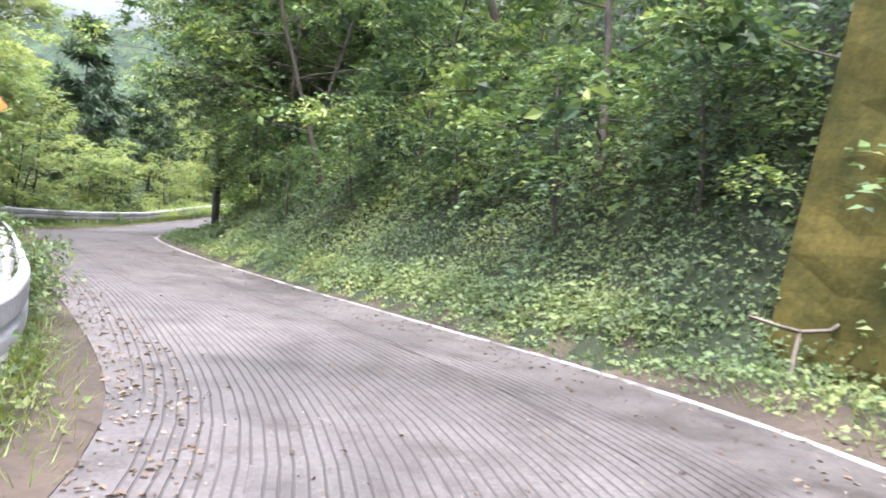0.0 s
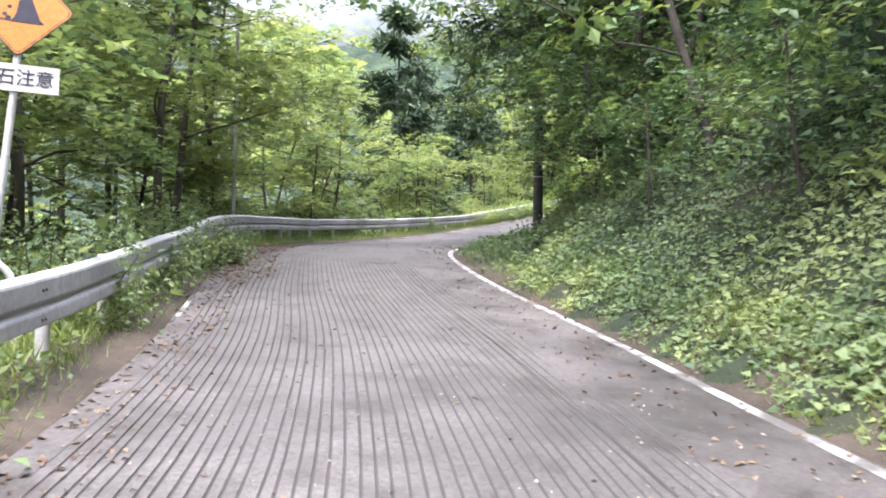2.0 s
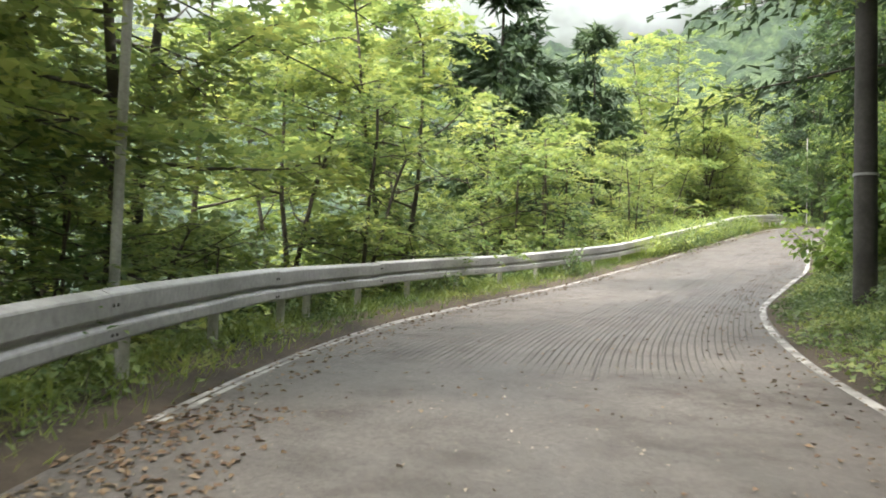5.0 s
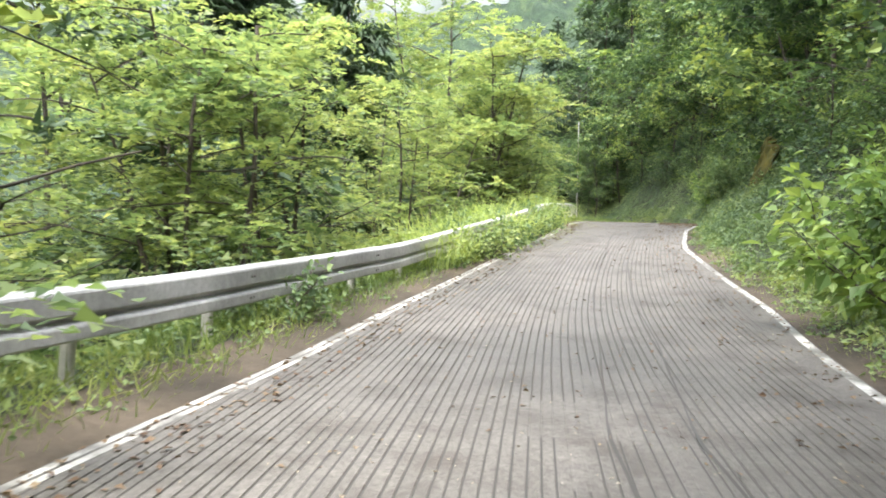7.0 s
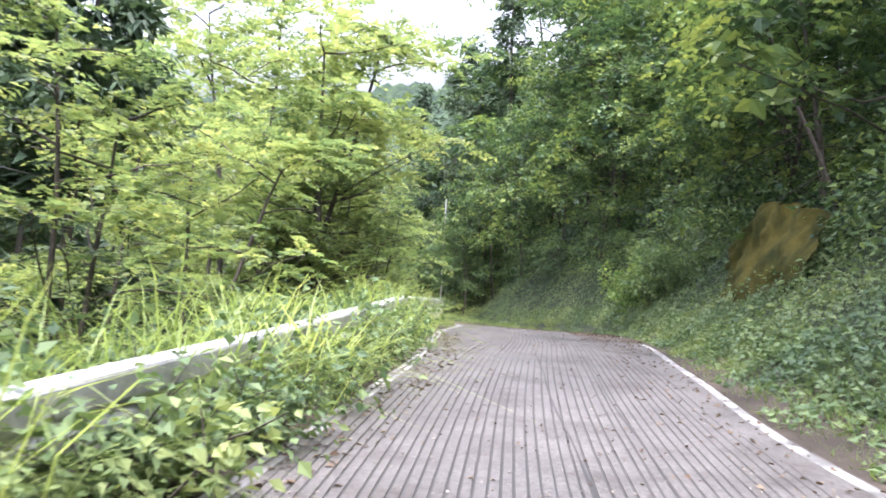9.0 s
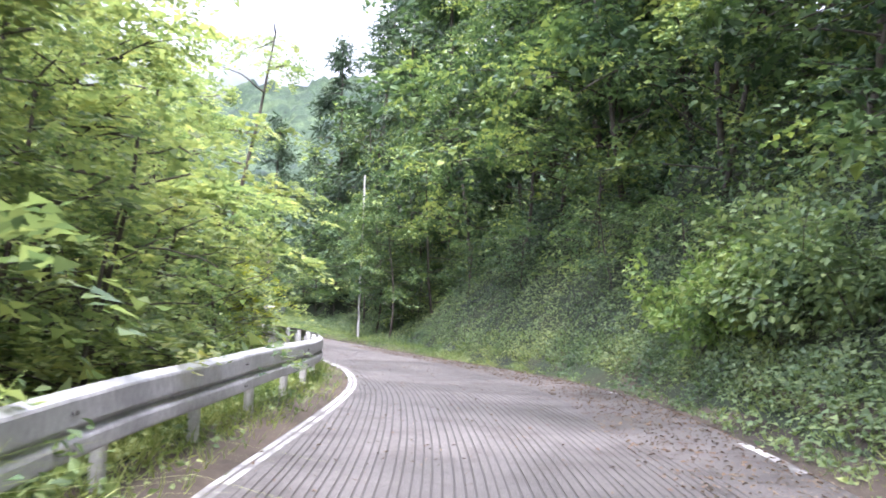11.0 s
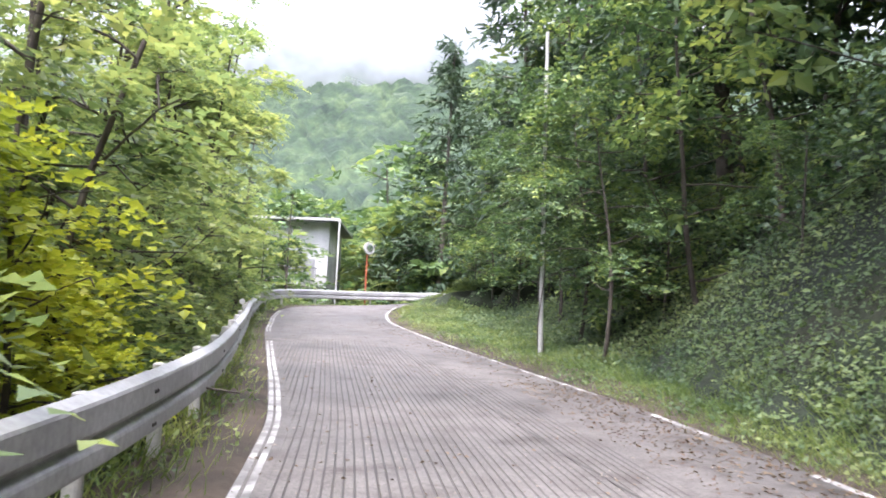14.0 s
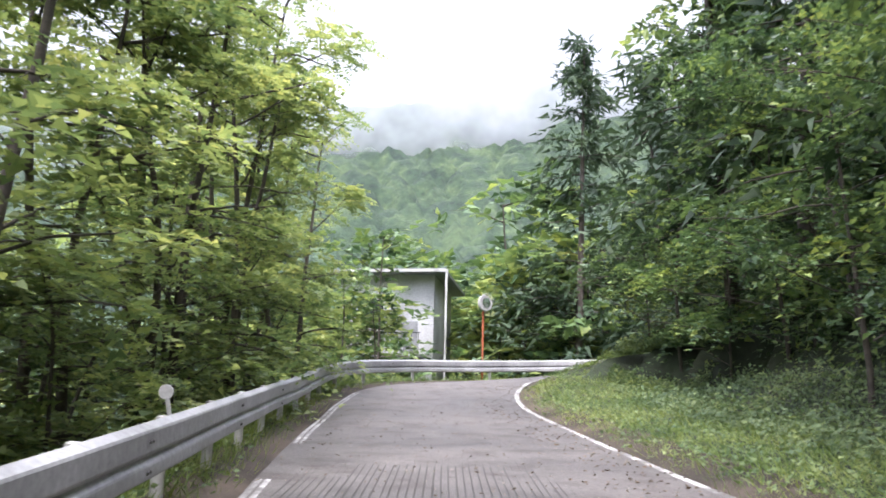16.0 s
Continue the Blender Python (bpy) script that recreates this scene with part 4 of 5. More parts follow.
def bush_meshes(seed, height, reach, leaves, leaf, mat, width=0.36):
    rng = np.random.default_rng(seed)
    paths, sites = [], []
    for q in range(11):
        a = rng.uniform(0, 6.28)
        st = branch_line(rng, (rng.normal(0, 0.15 * reach), rng.normal(0, 0.15 * reach), -0.2), (math.cos(a) * 0.8, math.sin(a) * 0.8, rng.uniform(0.6, 1.5)), rng.uniform(0.7, 1.1) * math.hypot(height, reach * 0.6), 8, -0.03, 0.14)
        paths.append((st, np.linspace(0.014, 0.004, 8)))
        sites.append(st[2:])
        for w in range(4):
            j = rng.integers(2, 7)
            t = branch_line(rng, st[j], unit(st[j] - st[j - 1]) + rng.normal(0, 0.7, 3), reach * rng.uniform(0.2, 0.5), 3, -0.02, 0.2)
            paths.append((t, np.linspace(0.008, 0.003, 3)))
            sites.append(t)
    sites = np.concatenate(sites)
    p = sites[rng.integers(0, len(sites), leaves)] + rng.normal(0, 0.07 + 0.04 * reach, (leaves, 3))
    p[:, 2] = np.maximum(p[:, 2], -0.1)
    ax = unit((p - [0, 0, height * 0.4]) * [1, 1, 0.4]) + rng.normal(0, 0.6, p.shape) + [0, 0, -0.25]
    v, f = leaf_arrays(p, ax, np.array([0, 0, 1.0]) + rng.normal(0, 0.4, p.shape), leaf * rng.uniform(0.6, 1.25, leaves), width, 0.1)
    tv, tf = tubes(paths, 5)
    return mesh_of("stalk", tv, tf, BARK, smooth=True), mesh_of("foliage", v, f, mat)


def plant(name, meshes, m, label, category, group, names=("trunk", "bough", "crown")):
    root = thing(name, m, label, category, group)
    for n, me in zip(names, meshes):
        tagged(part(n, me, parent=root), kind="stuff" if n in ("bough", "crown", "stalk", "foliage") else "")
    return root


def rooted(s, d, turn, size=1.0, sink=0.0, lean=(0, 0)):
    """The pose of a plant that stands on the land at that place."""
    x, y, _ = spot(s, d)
    return Matrix.Translation((x, y, float(lie(x, y)) - sink)) @ Euler((radians(lean[0]), radians(lean[1]), radians(turn))).to_matrix().to_4x4() @ Matrix.Scale(size, 4)


def stand(name, kinds, spots, label, category, group, names=("trunk", "bough", "crown")):
    """Plants of a few kinds at many spots: rows of s, d, size and, if it leans, its leans."""
    rng = np.random.default_rng(len(spots) + len(label))
    made = {}
    for n, (s, d, size, *lean) in enumerate(spots):
        k = n % len(kinds)
        m = rooted(s, d, rng.uniform(0, 360), size * rng.uniform(0.92, 1.08), 0.05, lean or (rng.normal(0, 3), rng.normal(0, 3)))
        if k not in made:
            made[k] = plant(name, kinds[k], m, label, category, group, names)
        else:
            copy_thing(made[k], Matrix.LocRotScale(m.to_translation(), m.to_quaternion(), None)).scale = m.to_scale()


def leaning(s, angle):
    """The leans that tip a plant towards the road from the hill side."""
    h = heading(s)
    return angle * math.sin(h), -angle * math.cos(h)


def locust_stand():
    rng = np.random.default_rng(21)
    near = [layered_meshes(30 + k, h, r, 13, 70, 15, 0.5, 5, 0.165, 0.34, LOCUST, 0.08, 0.3, 0.2, 0.65, 2) for k, (h, r) in enumerate(((9.0, 2.9), (10.0, 3.1), (8.0, 3.0)))]
    spots = []
    for s in np.arange(40, 103, 5.0):
        spots.append((s + rng.normal(0, 0.8), rail_off(s) + rng.uniform(3.2, 4.4) + np.interp(s, [84, 92], [0, 1.2]), rng.uniform(0.85, 1.05) * np.interp(s, [40, 60, 75, 86, 94, 108], [0.95, 1.0, 0.82, 0.88, 1.12, 1.25])))
    stand("locust_tree", near, spots, "slender locust tree with feathery yellow-green leaves below the road", "tree", "locust trees on the valley side")
    slim = [layered_meshes(40 + k, h, 2.5, 15, 84, 15, 0.45, 5, 0.14, 0.34, LOCUST, 0.06, 0.35, 0.25, 0.55, 2) for k, h in enumerate((12.5, 11.5))]
    stand("locust_tree", slim, [(s, rail_off(s) + q, z) for s, q, z in ((103.5, 2.9, 0.85), (107.5, 3.3, 0.95), (111.5, 3.0, 1.0), (115.5, 3.4, 1.05), (119.5, 3.0, 1.1), (123.5, 3.3, 1.1), (127.5, 3.0, 1.15), (131.5, 2.9, 1.1), (134.5, 3.2, 0.8), (129.6, 1.75, 1.0), (134.0, 1.7, 0.85), (125.0, 1.9, 0.9))], "tall locust tree with layered sprays close behind the rail", "tree", "locust trees on the valley side")
    gnarled = [layered_meshes(49, 7.0, 2.4, 12, 60, 15, 0.4, 6, 0.075, 0.36, LOCUST, 0.3, 0.4, 0.3, 0.6, 2, True)]
    stand("locust_tree", gnarled, [(86.8, rail_off(86.8) + 2.9, 1.0, 0, 2), (90.0, rail_off(90.0) + 3.2, 1.05, 2, 2)], "gnarled young locust tree close behind the guard rail", "tree", "locust trees on the valley side")
    stand("locust_tree", near[:1], [(85.5, 5.4, 1.05, 0, 0)], "tall slim locust tree standing clear beside the rail", "tree", "locust trees on the valley side")
    sapling = [layered_meshes(47 + k, 4.6, 1.8, 11, 40, 13, 0.42, 5, 0.115, 0.36, LOCUST, 0.1, 0.4, 0.3, 0.5, 2) for k in range(2)]
    stand("sapling", sapling, [(s, rail_off(s) + 1.8 + 0.8 * (n % 3) + np.interp(s, [95, 100], [0, 0.35]), (0.8 + 0.13 * (n % 4)) * np.interp(s, [95, 100, 126, 131], [1, 1.12, 1.12, 1.0])) for n, s in enumerate(np.r_[np.arange(47, 67, 2.8), np.arange(86, 96, 3.0), np.arange(96, 134, 2.0)])], "bushy young locust tree just below the guard rail", "tree", "young locust trees")
    behind = [layered_meshes(36 + k, h, r, 14, 60, 10, 0.8, 5, 0.23, 0.36, LOCUST, 0.12, 0.3, 0.22, 1.0, 1) for k, (h, r) in enumerate(((15.0, 4.2), (17.0, 4.6)))]
    spots = []
    for s in np.arange(16, 132, 6.2):
        spots.append((s + rng.normal(0, 1.2), rail_off(s) + rng.uniform(6.5, 10.0), rng.uniform(0.9, 1.15) * np.interp(s, [60, 70, 88, 97], [1, 0.62, 0.62, 1.1])))
    stand("locust_tree", behind, spots, "tall locust tree with pale green sprays further down the slope", "tree", "locust trees on the valley side")
    dark = [layered_meshes(45, 13.0, 3.4, 14, 75, 15, 0.5, 4, 0.18, 0.32, LOCUST, 0.22, 0.35, 0.22, 0.7, 1)]
    stand("roadside_tree", dark, [(43.6, 4.7, 1.0, 0, 0), (45.2, 5.0, 1.05, 1, 0), (48.8, 5.6, 0.95, 0, -1), (38.5, 5.6, 0.95, 1, 1), (34.5, 6.0, 0.95, 0, 0), (31.0, 6.6, 0.9, 0, 0), (41.2, 7.0, 1.2, 0, 0), (46.8, 7.6, 1.25, 0, 0), (52.0, 7.8, 1.2, 0, 0), (36.6, 8.4, 1.3, 0, 0)], "tall dark-trunked tree with layered leaves behind the rail", "tree", "tall trees behind the rail")


def valley_wood():
    rng = np.random.default_rng(5)
    kinds = [layered_meshes(50 + k, h, r, 18, 54, 10, 1.1, 3, 0.65, 0.36, LOCUST, 0.12, 0.4, 0.3, 1.5) for k, (h, r) in enumerate(((18, 5.6), (21, 6.2)))]
    spots = []
    for s in np.r_[np.arange(14, 78, 9.0), np.arange(104, 146, 9.0)]:
        spots.append((s + rng.normal(0, 2), rail_off(s) + rng.uniform(13, 18), rng.uniform(0.95, 1.2)))
    for s in np.arange(10, 150, 24):
        spots.append((s + rng.normal(0, 3), rail_off(s) + rng.uniform(23, 34), rng.uniform(1.1, 1.5)))
    stand("valley_tree", kinds, spots, "tall green broadleaved tree down in the valley", "tree", "trees in the valley")


def inset(s):
    """How far the wall of trees stands back from the road's edge."""
    return np.interp(s, *np.array(VERGE).T) + np.interp(s, [0, 36, 58, 72, 84, 92, 160], [0, 0, 0, 0.5, 0.5, 0.3, 0.3])


def hill_wood():
    rng = np.random.default_rng(8)
    kinds = [layered_meshes(70 + k, h, r, 16, 52, 14, 0.4, 3, 0.16, 0.34, HILL_LEAF, 0.04, 0.55, 0.45, 0.62, 1, True, 0.2, 0.5, 12) for k, (h, r) in enumerate(((8.0, 3.4), (9.0, 3.7), (7.0, 3.2)))]
    spots = []
    for s in np.r_[np.arange(20.8, 38, 4.2), np.arange(59, 134, 4.9)]:
        spots.append((s + rng.normal(0, 0.7), right_edge(s) - inset(s) - rng.uniform(2.3, 3.0) - np.interp(s, [112, 116], [0, 0.9]), rng.uniform(0.9, 1.1) * np.interp(s, [112, 116], [1, 1.12]), *leaning(s, rng.uniform(8, 20) * np.interp(s, [112, 116], [1, 0.4]))))
    stand("hillside_tree", kinds, spots, "leafy broadleaved tree leaning over the bank from the hillside", "tree", "trees on the hillside")
    stand("hillside_tree", kinds, [(115.4, -7.0, 0.85, *leaning(115, 6)), (118.8, -7.4, 0.9, *leaning(118, 6)), (83.2, -6.6, 0.95, *leaning(83, 16)), (87.0, -6.8, 0.95, *leaning(87, 14))], "leafy tree hanging low over the verge", "tree", "trees on the hillside")
    # crowns that start high and reach over the road
    high = [layered_meshes(78, 9.5, 4.6, 16, 72, 15, 0.4, 3, 0.145, 0.33, HILL_LEAF, 0.26, 0.5, 0.35, 0.65, 1, True, 0.12, 0.6, 10)]
    stand("hillside_tree", high, [(s, right_edge(s) - q, 1.05, *leaning(s, 8)) for s, q in ((39.5, 3.6), (43.5, 4.2), (48.0, 4.0), (52.0, 4.2), (56.5, 4.2))], "leafy tree whose high crown reaches over the road", "tree", "trees on the hillside")
    stand("hillside_tree", high, [(115.4, -5.0, 0.55, *leaning(115, 5)), (119.0, -5.6, 0.62, *leaning(119, 6)), (123.5, -6.4, 0.7, *leaning(123, 6))], "leafy tree spreading round a pole on the verge", "tree", "trees on the hillside")
    roof = [layered_meshes(79, 11.0, 7.4, 20, 110, 20, 0.42, 3, 0.15, 0.33, HILL_LEAF, 0.42, 0.45, 0.3, 0.8, 1, True, 0.1, 0.7, 12)]
    broad = [layered_meshes(80, 10.0, 5.6, 20, 100, 14, 0.42, 3, 0.15, 0.33, HILL_LEAF, 0.08, 0.5, 0.35, 0.75, 1, True, 0.12, 0.7, 12)]
    stand("hillside_tree", broad, [(s, right_edge(s) - q, 1.0, *leaning(s, 10)) for s, q in ((88.5, 4.4), (93.5, 4.1), (98.0, 4.0), (102.5, 4.0), (107.0, 4.4), (73.0, 5.2), (78.0, 5.4))], "broad leafy tree whose boughs hang over the bank", "tree", "trees on the hillside")
    stand("hillside_tree", roof, [(s, right_edge(s) - q, 1.0, *leaning(s, 9)) for s, q in ((46.5, 3.2), (50.5, 4.2), (55.0, 4.6))], "leafy tree with a broad high crown roofing the road", "tree", "trees on the hillside")
    upper = [layered_meshes(76, 12, 4.2, 14, 54, 13, 0.7, 3, 0.25, 0.38, HILL_LEAF, 0.06, 0.45, 0.35, 1.1, core=9)]
    spots = []
    for s in np.arange(12, 137, 6.8):
        spots.append((s + rng.normal(0, 1.0), right_edge(s) - inset(s) - rng.uniform(5.6, 7.6), rng.uniform(1.0, 1.3) * np.interp(s, [88, 98], [1, 1.25])))
    for s in np.arange(93, 118, 4.0):
        spots += [(s, right_edge(s) - inset(s) - 4.6, 0.9), (s + 2.0, right_edge(s) - inset(s) - 8.6, 1.1)]
    stand("hillside_tree", upper, spots, "tall broadleaved tree higher on the hillside", "tree", "trees on the hillside")
    shrub = [layered_meshes(82 + k, 2.3, 1.5, 12, 22, 15, 0.3, 4, 0.1, 0.34, HILL_LEAF, 0.08, 0.6, 0.5, 0.4, 1, False, 0.4, 0.6) for k in range(2)]
    spots = []
    for s in np.r_[np.arange(20.6, 40, 3.4), np.arange(66, 76, 3.4), np.arange(96, 113, 3.8)]:
        spots.append((s + rng.normal(0, 0.5), right_edge(s) - inset(s) - rng.uniform(1.3, 2.1), rng.uniform(0.7, 1.15)))
    spots += [(38.0, -5.2, 1.2), (39.8, -5.6, 1.45), (41.6, -6.0, 1.55), (43.6, -6.3, 1.55), (40.4, -7.4, 1.5), (43.0, -7.8, 1.6), (116.5, -6.6, 1.2), (119.6, -7.0, 1.3), (123.0, -8.0, 1.5), (126.0, -7.9, 1.6), (128.6, -7.9, 1.7), (131.0, -7.0, 1.6), (133.4, -6.6, 1.5), (136.0, -5.8, 1.3)]
    stand("shrub", shrub, spots, "shrub with drooping sprays of small leaves on the bank", "shrub", "shrubs on the bank", ("stem", "bough", "foliage"))


def cedars():
    kinds = [cedar_meshes(90, 18, 3.6, 5200), cedar_meshes(91, 15, 3.3, 5000)]
    wide = [cedar_meshes(93, 15, 5.8, 18000, 0.2, 0.29)]
    full = [cedar_meshes(94, 19, 5.0, 13000, 0.05, 0.6)]
    stand("cedar", full, [(73.0, 10.5, 1.0, 0, 0), (86.0, 11.5, 1.05, 0, 0)], "broad dark cedar rising from the valley slope", "tree", "cedars in the wood")
    stand("cedar", wide, [(56.2, -5.9, 1.0, 0, 0), (46.5, -7.2, 0.95, 0, 0), (62.5, -7.2, 0.9, 0, 0)], "dark cedar with wide boughs reaching over the road", "tree", "cedars in the wood")
    spots = [(84, -11.5, 1.1), (91, -13, 1.1), (119, -9.5, 1.1), (125, -8.6, 1.15), (131, -9.0, 1.2), (136, -8.0, 1.1), (142.5, 9.5, 1.2), (145.5, 10.5, 1.3), (148.5, 9.0, 1.2),
             (100, 17, 1.35), (106, 19, 1.4), (112, 20, 1.4), (117, 24, 1.4), (94, 19, 1.2), (68, -8.5, 0.9), (100, -10.5, 1.0), (104, -11.5, 1.1), (111, -10.5, 1.0), (115, -12, 1.1)]
    stand("cedar", kinds, spots, "dark green cedar with a straight trunk", "tree", "cedars in the wood")


def bend_wood():
    """Trees beyond the bend at the end."""
    rng = np.random.default_rng(14)
    kinds = [layered_meshes(86 + k, h, r, 12, 38, 6, 0.75, 3, 0.48, 0.42, HILL_LEAF if k else LOCUST, 0.05, 0.4, 0.4, 1.1, core=4) for k, (h, r) in enumerate(((10, 3.6), (13, 4.2)))]
    places = [(-43.4, 127.4, 1.2), (-39.15, 124.6, 0.82), (-41.2, 126.0, 0.9), (-38.2, 122.4, 0.5), (-45.6, 127.4, 1.3), (-40.6, 127.6, 0.7), (-39.6, 124.2, 0.4), (-38.6, 121.2, 0.55), (-41.5, 123.0, 0.7), (-46.5, 128.5, 1.1), (-20.5, 115.5, 0.6), (-23.0, 114.0, 0.5), (-17.5, 117.0, 0.7), (-35.5, 134.5, 1.2), (-33.2, 136.0, 1.45), (-31.6, 134.0, 1.3), (-36.5, 139.0, 1.6), (-34.0, 131.6, 0.7), (-29.0, 135.4, 1.4), (-38.8, 140.5, 1.7), (-41.5, 143.0, 1.7), (-44.5, 143.5, 1.7), (-47.5, 141.0, 1.3), (-37.4, 136.4, 1.05), (-36.2, 133.4, 0.85), (-50.0, 138.5, 1.3), (-42.5, 148.0, 1.7), (-47.5, 146.5, 1.8), (-53.0, 145.5, 1.8), (-37.5, 149.5, 1.8), (-33.5, 146.0, 1.7), (-45.0, 154.0, 2.0), (-39.0, 157.0, 2.0)]
    for x in np.arange(-33.5, -12, 3.0):
        places.append((x, 132.6 + rng.uniform(0, 1.6) + 0.1 * max(0, x + 26), rng.uniform(1.0, 1.3)))
        places.append((x + 1.5, 138.0 + rng.uniform(-1, 2), rng.uniform(1.4, 1.7)))
    for x in np.arange(-52, -12, 5.0):
        places.append((x + rng.uniform(-1, 1), 146 + rng.uniform(-2, 3), rng.uniform(1.1, 1.35)))
    for _ in range(4):
        x, y = rng.uniform(-68, -8), rng.uniform(150, 172)
        if not (-49 < x < -36 and y < 141):
            places.append((x, y, rng.uniform(0.9, 1.2)))
    made = {}
    for n, (x, y, size) in enumerate(places):
        k = n % 2
        m = Matrix.LocRotScale(Vector((x, y, float(lie(x, y)) - 0.1)), Euler((0, 0, rng.uniform(0, 6.28))).to_quaternion(), Vector((1, 1, 1)) * size)
        if k not in made:
            made[k] = plant("bend_tree", kinds[k], m, "bushy green tree on the slope beyond the bend", "tree", "trees beyond the bend")
        else:
            copy_thing(made[k], Matrix.LocRotScale(m.to_translation(), m.to_quaternion(), None)).scale = m.to_scale()


def bushes():
    big = [bush_meshes(101 + k, 1.4, 1.3, 2400, 0.13, HERB) for k in range(2)]
    stand("bush", big, [(89.0, -4.8, 0.95), (90.4, -4.7, 1.0), (92.2, -5.1, 1.0), (65.5, -5.0, 0.8)], "bush with broad green leaves on the bank", "bush", "bushes on the bank", ("stalk", "foliage"))
    small = [bush_meshes(111 + k, 0.85, 0.75, 1450, 0.08, HERB) for k in range(2)]
    stand("bush", small, [(18.0, 2.7, 1.0), (23.6, 2.75, 1.2), (25.0, 2.7, 1.15), (26.2, 2.65, 1.2), (27.4, 2.8, 1.1), (28.6, 3.4, 1.2), (37.4, 2.3, 1.0), (38.6, 2.25, 1.05),
                           (51, 3.9, 1.0), (56, 3.7, 1.0), (62, 3.2, 1.1), (70.0, 1.95, 1.15), (71.6, 1.8, 1.25), (73.2, 1.75, 1.3), (74.8, 1.72, 1.3), (76.4, 1.72, 1.3), (78.0, 1.8, 1.25), (79.6, 1.95, 1.2), (81.5, 2.5, 1.0), (83.5, 2.7, 1.0)], "small weedy bush growing through the guard rail", "bush", "weeds along the guard rail", ("stalk", "foliage"))
    weedy = [bush_meshes(115 + k, 1.5, 0.95, 1900, 0.08, HERB) for k in range(2)]
    stand("bush", weedy, [(19.8, 3.0, 0.9), (21.8, 2.95, 1.05), (31.0, 3.0, 0.95), (33.0, 3.1, 1.0), (35.0, 3.0, 1.05), (36.8, 2.9, 0.95), (39.6, 2.95, 0.95), (42.0, 3.2, 1.0), (44.5, 3.6, 0.95)], "tall weedy bush behind the guard rail", "bush", "weeds along the guard rail", ("stalk", "foliage"))
    leafy = [bush_meshes(118, 1.5, 0.9, 1300, 0.14, BRIGHT_HERB)]
    stand("bush", leafy, [(62.6, -4.7, 1.45), (64.2, -5.0, 1.5), (61.2, -5.2, 1.6), (59.8, -5.6, 1.5), (66.0, -5.2, 1.3), (93.2, -4.5, 1.05), (95.0, -4.9, 1.15), (91.6, -4.6, 0.9)], "bush with large bright green leaves beside the road", "bush", "bushes on the bank", ("stalk", "foliage"))
    y = layered_meshes(120, 3.8, 1.2, 14, 40, 13, 0.4, 4, 0.13, 0.36, YELLOW, 0.2, 0.45, 0.5, 0.36, 2, True)
    stand("young_tree", [y], [(105.0, 2.55, 0.8), (107.2, 2.9, 0.7)], "young tree with bright yellowing leaves beside the rail", "tree", "yellowing young trees")


def pole_vine(s, d, low, high, seed):
    """A creeper that wraps a pole from a man's height upwards."""
    rng = np.random.default_rng(seed)
    x, y, _ = spot(s, d)
    root = thing("climbing_vine", Matrix.Translation((x, y, float(lie(x, y)))), "leafy creeper climbing the pale pole on the verge", "creeper")
    z = np.linspace(-0.1, high, 40)
    paths = [(np.stack([0.07 * np.cos(2.1 * z + k), 0.07 * np.sin(2.1 * z + k), z], 1), np.linspace(0.016, 0.006, 40)) for k in (0.0, 2.2)]
    part("stalk", mesh_of("stalk", *tubes(paths, 5), BARK, smooth=True), parent=root)
    n = 420
    h = low + (high - low) * rng.uniform(0, 1, n) ** 0.8
    ang = rng.uniform(0, 6.28, n)
    wide = 0.1 + 0.28 * rng.uniform(0, 1, n) * np.clip((h - low) / 0.8, 0.25, 1)
    base = np.stack([wide * np.cos(ang), wide * np.sin(ang), h], 1)
    way = np.stack([np.cos(ang), np.sin(ang), 0 * ang], 1) + rng.normal(0, 0.4, (n, 3))
    v, f = sprays(rng, base, way, rng.uniform(0.25, 0.55, n), 4, 0.12, 0.3, 0.7, True)
    tagged(part("foliage", mesh_of("foliage", v, f, HILL_LEAF), parent=root), kind="stuff")


def scatter(name, s0, s1, d_of, count, seed, length, mat, label, category, width=0.34, lift=(0.0, 0.25), lean=0.5, droop=0.0, plain=False):
    """Leaves or blades in one cloud over the land, d_of(s, u) giving the offset."""
    rng = np.random.default_rng(seed)
    s = rng.uniform(s0, s1, count)
    d = d_of(s, rng.uniform(0, 1, count))
    p = spot(s, d)
    p[:, 2] = lie(p[:, 0], p[:, 1])
    # clumps make the cover uneven
    tall = 0.55 + 0.45 * bump(p[:, 0], p[:, 1], 0.7, seed) + 0.35 * bump(p[:, 0], p[:, 1], 0.25, seed + 2)
    p[:, 2] += (lift[0] + (lift[1] - lift[0]) * rng.uniform(0, 1, count)) * np.clip(tall, 0.15, 1.5)
    ax = rng.normal(0, 1, (count, 3)) * [1, 1, 0.35] + [0, 0, lean]
    ax = unit(ax)
    tx, ty = np.interp(s, RUN, WAY[:, 0]), np.interp(s, RUN, WAY[:, 1])
    hillward = (d < right_edge(s))[:, None]
    face = np.where(hillward, np.stack([-ty, tx, 0 * tx], 1) * 0.9, 0) + [0, 0, 0.75]
    fc = face + rng.normal(0, 0.4, (count, 3))
    ax = unit(ax + np.where(hillward, np.stack([-ty, tx, 0 * tx - 0.9], 1) * 0.5, 0) * (lean < 0.9))
    ln = length * rng.uniform(0.55, 1.35, count)
    v, f = sliver_arrays(p, ax, fc, ln, width) if plain else leaf_arrays(p, ax, fc, ln, width, 0.08 + droop)
    tagged(part(name, mesh_of(name, v, f, mat)), label, category, kind="stuff")


